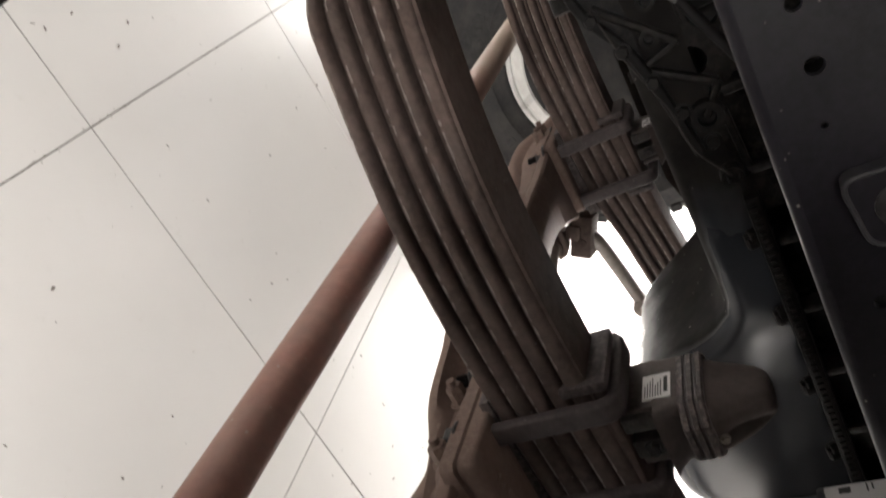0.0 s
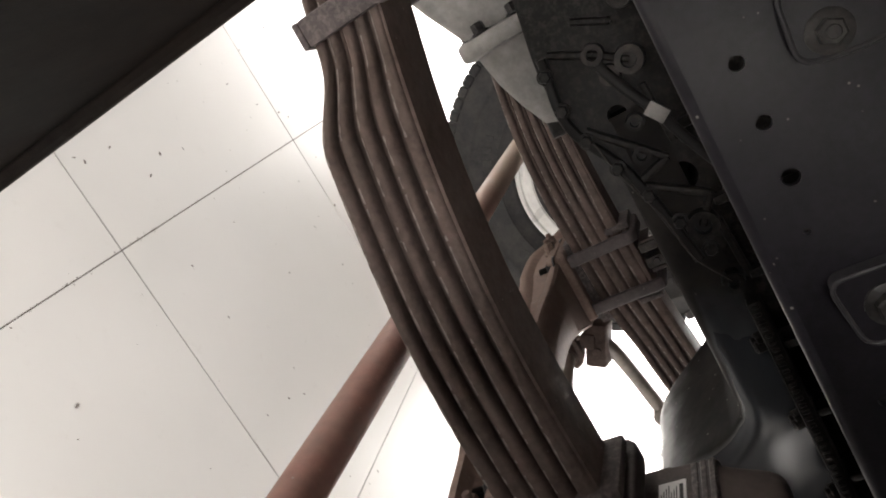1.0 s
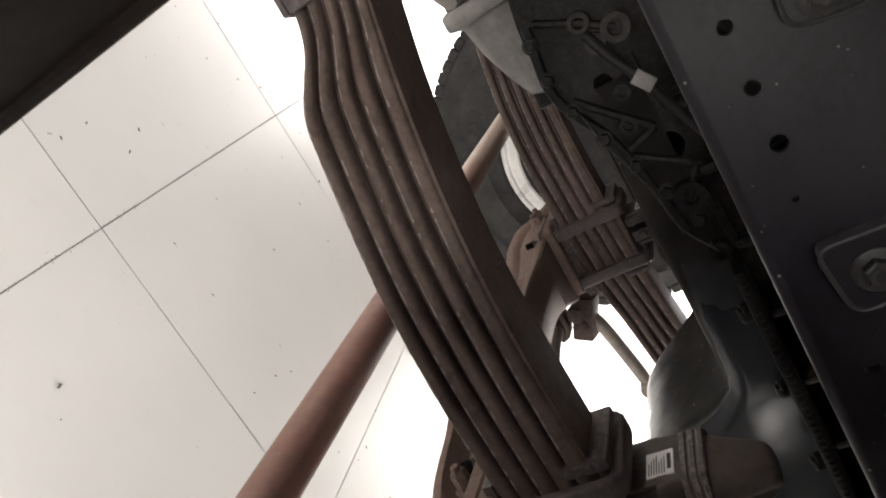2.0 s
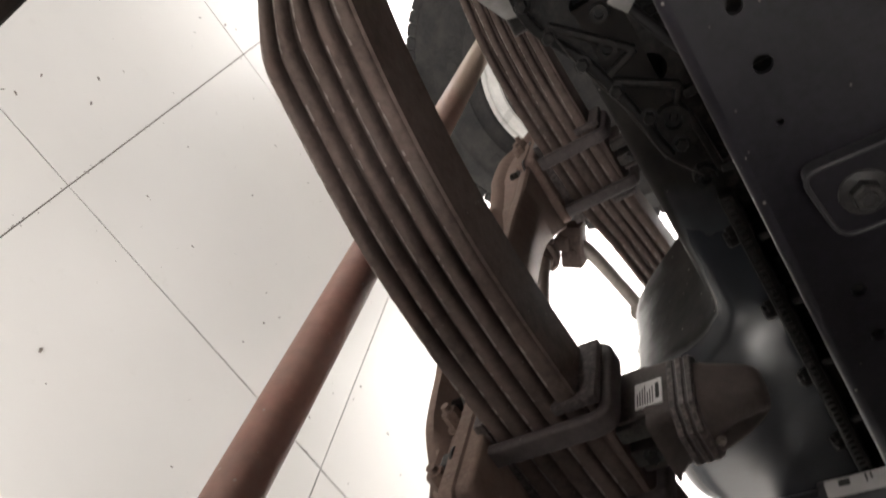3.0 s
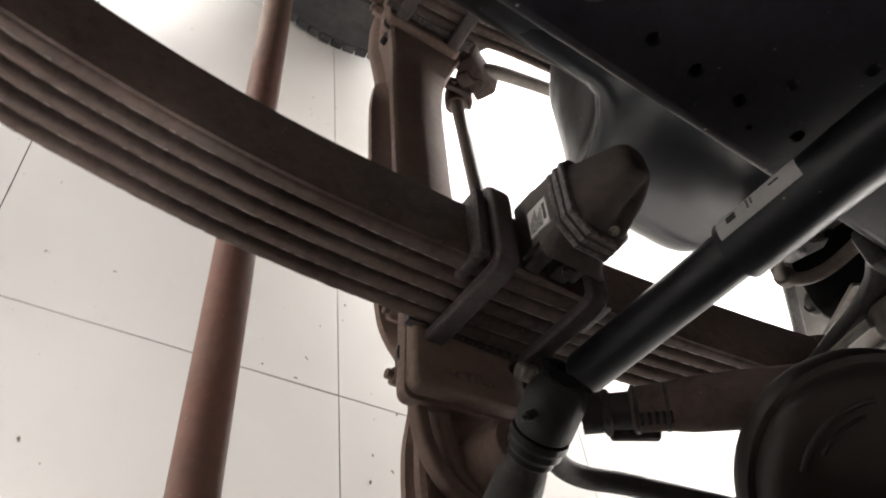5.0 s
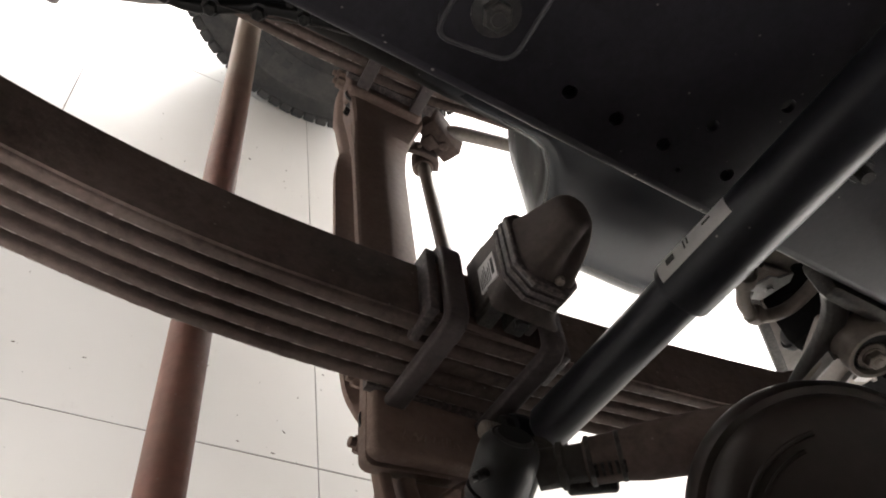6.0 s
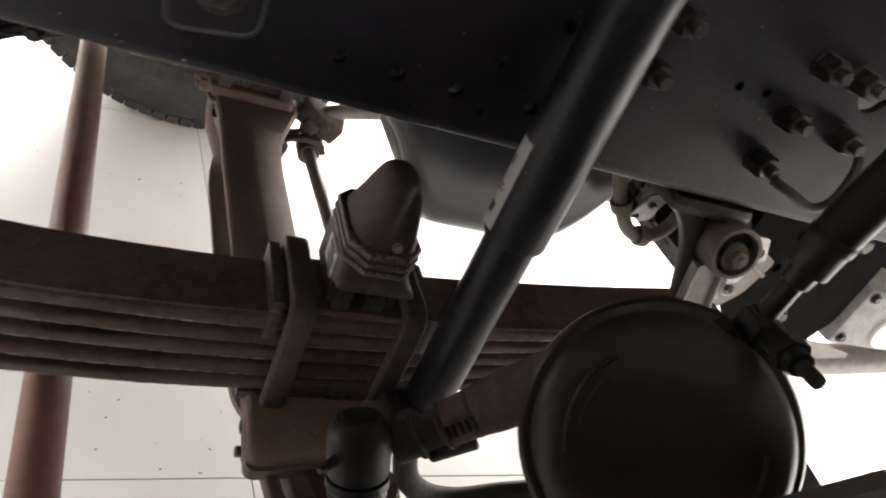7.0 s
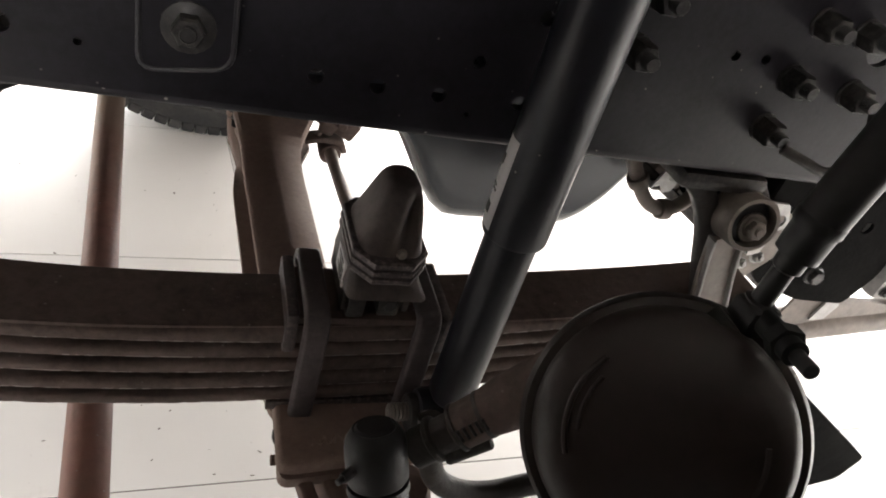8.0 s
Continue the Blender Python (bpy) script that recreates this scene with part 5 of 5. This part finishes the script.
plate(bm, [(a * u.x, b * v.z) for a, b in corner([(0.425, 0.690), (0.50, 0.705), (0.605, 0.665), (0.59, 0.605), (0.545, 0.552), (0.485, 0.600)], 0.010)], (0, 0.108, 0), (0, -1, 0), 0.006, [(0.545 * u.x, 0.640 * v.z, 0.015), (0.490 * u.x, 0.655 * v.z, 0.006)])
gusset = part("gusset", bm, FUEL, t, "dusty grey brown gusset with a round hole")
bm = bmesh.new()
sweep(bm, [(0.452, 0.100, 0.668), (0.520, 0.098, 0.672), (0.594, 0.100, 0.642)], rounded(0.007, 0.012, 0.002), 4, hint=(0, 1, 0))
part("stiffener", bm, FUEL, gusset)
for x, z in ((0.498, 0.622), (0.532, 0.594), (0.556, 0.606)):
    bm = bmesh.new()
    hexbolt(bm, (x, 0.102, z), (0, -1, 0.3), 0.008, 0.008, stub=0.004)
    part("clip_bolt", bm, ZINC, gusset, "bright zinc bolt")
for x, z in ((0.66, 0.72), (0.70, 0.57), (0.75, 0.72)):
    bm = bmesh.new()
    hexbolt(bm, (x, 0.114, z), (0, -1, 0), 0.012, 0.010)
    part("bolt", bm, BOLT, t)
bm = bmesh.new()
block(bm, (0.56, 0.20, 0.575), (0.92, 0.42, 0.765), 0.02)
for k in range(5):
    block(bm, (0.585 + 0.055 * k, 0.192, 0.61), (0.598 + 0.055 * k, 0.205, 0.755), 0.003)
solo("gearbox_housing", bm, FLAT_BLACK, (0.7, 0.3, 0.68), "dark ribbed cast housing behind the engine", "housing")

t = thing("silver_housing", (0.89, 0.14, 0.535), "light grey metal housing with a round cover behind the link", "housing")
bm = bmesh.new()
block(bm, (0.835, 0.10, 0.535), (1.03, 0.19, 0.655), 0.012)
part("body", bm, ALLOY, t)
bm = bmesh.new()
lathe(bm, (0.945, 0.101, 0.580), (0, -1, 0), [(0, 0.034), (0.006, 0.034), (0.008, 0.030), (0.0085, 0.026), (0.006, 0.024), (0.006, 0.002)], 32)
part("round_cover", bm, RIM, t)
for x, z in ((0.850, 0.555), (0.850, 0.640), (1.012, 0.640)):
    bm = bmesh.new()
    hexbolt(bm, (x, 0.10, z), (0, -1, 0), 0.007, 0.006)
    part("bolt", bm, BOLT, t)

# bright strip on top of the pipe
t = thing("clamp_strip", (0.83, 0.142, 0.47), "bent shiny steel strip lying along the brown pipe", "bracket")
bm = bmesh.new()
d, u, v = axes((0, 1, 0))
plate(bm, [(a * u.x, b * v.z) for a, b in ((0.700, 0.440), (0.80, 0.466), (0.955, 0.490), (0.955, 0.500), (0.88, 0.512), (0.81, 0.518), (0.72, 0.512))], (0, 0.128, 0), (0, 1, 0), 0.004)
strip = part("strip", bm, FUEL, t)
bm = bmesh.new()
plate(bm, [(a * u.x, b * v.z) for a, b in corner([(0.770, 0.470), (0.800, 0.474), (0.812, 0.505), (0.790, 0.524), (0.780, 0.505)], 0.003)], (0, 0.122, 0), (0, 1, 0), 0.004)
part("tab", bm, ZINC, strip, "shiny upright tab")

# ---- engine front: timing case, bosses, ribs ----
t = thing("timing_case", (-0.3, 0.24, 0.70), "dark cast timing case with bosses and ribs", "engine casing")
bm = bmesh.new()
d, u, v = axes((0, 1, 0))
out = corner([(-0.62, 0.66), (-0.50, 0.640), (-0.415, 0.636), (-0.33, 0.679), (-0.20, 0.705), (-0.10, 0.725), (-0.10, 1.02), (-0.62, 1.02)], 0.01)
plate(bm, [(a * u.x, b * v.z) for a, b in out], (0, 0.246, 0), (0, 1, 0), 0.30, [(a * u.x, b * v.z, r) for a, b, r in ((-0.30, 0.735, 0.018), (-0.345, 0.765, 0.016), (-0.40, 0.70, 0.012), (-0.26, 0.78, 0.014))])
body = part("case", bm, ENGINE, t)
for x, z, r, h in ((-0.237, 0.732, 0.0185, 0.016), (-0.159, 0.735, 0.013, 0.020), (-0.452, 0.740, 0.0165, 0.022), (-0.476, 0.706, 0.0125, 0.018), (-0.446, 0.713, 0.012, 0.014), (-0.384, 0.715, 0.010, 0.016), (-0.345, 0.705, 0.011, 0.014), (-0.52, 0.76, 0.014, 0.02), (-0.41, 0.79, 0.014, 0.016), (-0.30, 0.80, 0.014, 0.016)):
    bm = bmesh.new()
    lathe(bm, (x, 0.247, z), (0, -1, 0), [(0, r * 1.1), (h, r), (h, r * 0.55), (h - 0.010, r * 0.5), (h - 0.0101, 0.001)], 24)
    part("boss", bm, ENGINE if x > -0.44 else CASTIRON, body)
for a, b in (((-0.40, 0.66), (-0.33, 0.73)), ((-0.33, 0.73), (-0.315, 0.685)), ((-0.315, 0.685), (-0.27, 0.755)), ((-0.27, 0.755), (-0.237, 0.732)), ((-0.42, 0.74), (-0.345, 0.745)), ((-0.237, 0.75), (-0.159, 0.755)),
             ((-0.50, 0.66), (-0.476, 0.706)), ((-0.476, 0.706), (-0.452, 0.74)), ((-0.52, 0.70), (-0.50, 0.74))):
    bm = bmesh.new()
    sweep(bm, [(a[0], 0.242, a[1]), (b[0], 0.242, b[1])], rounded(0.009, 0.016, 0.003), 1, hint=(0, 1, 0))
    part("rib", bm, ENGINE, body)
bm = bmesh.new()
pts = [(-0.500 + 0.0, 0.236, 0.652), (-0.415, 0.236, 0.645), (-0.33, 0.236, 0.684), (-0.20, 0.236, 0.712)]
sweep(bm, pts, rounded(0.012, 0.014, 0.004), 6, hint=(0, 1, 0))
part("flange", bm, ENGINE, body)
for k in range(7):
    x = -0.48 + 0.045 * k
    z = 0.648 if x < -0.42 else 0.645 + (x + 0.42) * 0.40
    bm = bmesh.new()
    hexbolt(bm, (x, 0.231, z), (0, -1, 0), 0.0075, 0.010)
    part("flange_bolt", bm, ENGINE, body)

bm = bmesh.new()
sweep(bm, [(-0.40, 0.228, 0.66), (-0.335, 0.225, 0.675), (-0.27, 0.224, 0.697), (-0.21, 0.222, 0.708), (-0.165, 0.222, 0.735)], disc(0.0012, 8), 8)
solo("thin_wire", bm, CASTIRON, (-0.3, 0.225, 0.69), "thin grey wire across the engine casing", "wire")
t = thing("sensor_cable", (-0.385, 0.215, 0.743), "black sleeved cable with a silver tag", "cable")
bm = bmesh.new()
sweep(bm, [(-0.46, 0.225, 0.708), (-0.43, 0.215, 0.722), (-0.39, 0.21, 0.742), (-0.35, 0.208, 0.758), (-0.31, 0.205, 0.776), (-0.26, 0.2, 0.80), (-0.20, 0.18, 0.85)], disc(0.0062, 12), 8)
part("sleeve", bm, BOOT, t)
bm = bmesh.new()
block(bm, (-0.012, -0.0025, -0.0085), (0.012, 0.0025, 0.0085), 0.001, pose(-0.388, 0.201, 0.744, 0, -35, 0))
part("tag", bm, ALLOY, t, "worn silver tag")

# ---- cast alloy housing at the front ----
t = thing("alloy_housing", (-0.6, 0.39, 0.55), "grey cast alloy housing with flange bolts and a tapered neck", "housing")
bm = bmesh.new()
loops = []
for x, y0, y1, z0, z1 in ((-0.80, 0.29, 0.48, 0.512, 0.68), (-0.66, 0.29, 0.48, 0.518, 0.68), (-0.62, 0.29, 0.48, 0.536, 0.68), (-0.566, 0.305, 0.475, 0.562, 0.675)):
    loops.append([(x, (y0 + y1) / 2 + a, (z0 + z1) / 2 + b) for a, b in rounded(y1 - y0, z1 - z0, 0.018)])
rings(bm, loops)
part("body", bm, ALLOY, t, angle=50)
bm = bmesh.new()
block(bm, (-0.566, 0.285, 0.554), (-0.541, 0.49, 0.685), 0.006)
part("flange", bm, ALLOY, t)
for p, d in (((-0.567, 0.32, 0.566), (-1, 0, 0)), ((-0.567, 0.40, 0.564), (-1, 0, 0)), ((-0.567, 0.46, 0.566), (-1, 0, 0)), ((-0.567, 0.297, 0.59), (-1, 0, 0)), ((-0.567, 0.297, 0.64), (-1, 0, 0))):
    bm = bmesh.new()
    hexbolt(bm, p, d, 0.009, 0.012)
    part("flange_bolt", bm, BOLT, t)
bm = bmesh.new()
loops = []
for x, y0, y1, z0, z1 in ((-0.542, 0.30, 0.47, 0.566, 0.68), (-0.50, 0.303, 0.45, 0.574, 0.675), (-0.46, 0.306, 0.43, 0.588, 0.67), (-0.425, 0.31, 0.41, 0.604, 0.665), (-0.412, 0.32, 0.40, 0.620, 0.66)):
    loops.append([(x, (y0 + y1) / 2 + a, (z0 + z1) / 2 + b) for a, b in rounded(y1 - y0, z1 - z0, 0.020)])
rings(bm, loops)
part("neck", bm, ALLOY, t, angle=50)
bm = bmesh.new()
block(bm, (-0.80, 0.29, 0.64), (-0.38, 0.62, 0.92), 0.02)
for k in range(4):
    block(bm, (-0.70 + 0.08 * k, 0.28, 0.645), (-0.688 + 0.08 * k, 0.292, 0.72), 0.003)
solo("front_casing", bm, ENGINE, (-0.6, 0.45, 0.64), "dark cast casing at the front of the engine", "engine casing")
bm = bmesh.new()
sweep(bm, [(-0.40, 0.33, 0.63), (-0.47, 0.34, 0.632), (-0.56, 0.35, 0.64), (-0.72, 0.36, 0.66)], rounded(0.035, 0.05, 0.01), 4)
solo("engine_mount", bm, ENGINE, (-0.5, 0.34, 0.62), "dark cast engine mount under the engine front", "engine mount")

# ---- bits of dirt on the floor ----
rng = random.Random(5)


def crumb(bm, x, y, L):
    """A flat irregular flake about 2 L long."""
    a = rng.uniform(0, math.pi)
    w = L * rng.uniform(0.18, 0.6)
    turns = [2 * math.pi * j / 5 + rng.uniform(-0.4, 0.4) for j in range(5)]
    rim = [(x + L * math.cos(q) * math.cos(a) - w * math.sin(q) * math.sin(a), y + L * math.cos(q) * math.sin(a) + w * math.sin(q) * math.cos(a)) for q in turns]
    rings(bm, [[(p, q, 0.0002) for p, q in rim], [(x + (p - x) * 0.6, y + (q - y) * 0.6, 0.0004 + w * 0.6) for p, q in rim]])


bm = bmesh.new()
for k in range(300):
    crumb(bm, rng.uniform(-1.1, 0.3), rng.uniform(-0.25, 1.5), rng.choice((0.0008, 0.001, 0.0015, 0.0015, 0.002, 0.003, 0.0045)))
solo("floor_dirt", bm, FUEL, (0, 0, 0), "scattered dark crumbs of dirt on the tiles", "dirt", kind="stuff")
# one joint has caught more dirt than the others
bm = bmesh.new()
for k in range(170):
    f = rng.uniform(-0.75, 1.0)
    p = Vector((TX, TY, 0)) + TILE_V * f + TILE_U * rng.gauss(0, 0.0028)
    if math.sin(f * 23) + math.sin(f * 57 + 1) > -0.9:
        crumb(bm, p.x, p.y, rng.choice((0.0007, 0.0010, 0.0014, 0.0018)))
solo("joint_dirt", bm, FUEL, (TX, TY, 0), "brown dirt caught along a tile joint", "dirt", kind="stuff")

# ---- floor tiles ----
tm = bpy.data.meshes.new("tile")
bm = bmesh.new()
JX, JY = 0.0020, 0.0027
block(bm, (JX / 2, JY / 2, -0.012), (T - JX / 2, T - JY / 2, 0.0), 0.0003, None, 1)
bmesh.ops.transform(bm, matrix=Matrix(((TILE_U.x / T, TILE_V.x / T, 0, 0), (TILE_U.y / T, TILE_V.y / T, 0, 0), (0, 0, 1, 0), (0, 0, 0, 1))), verts=bm.verts)
finish(bm)
bm.to_mesh(tm)
bm.free()
tm.materials.append(TILE)
for i in range(-7, 12):
    for j in range(-8, 14):
        p = Vector((TX, TY, 0)) + TILE_U * i + TILE_V * j
        if FLOOR_LO[0] + 0.9 < p.x < FLOOR_HI[0] - T and FLOOR_LO[1] < p.y < FLOOR_HI[1] - T:
            ob = new("tile", tm)
            ob.location = p
            ob.parent = floor
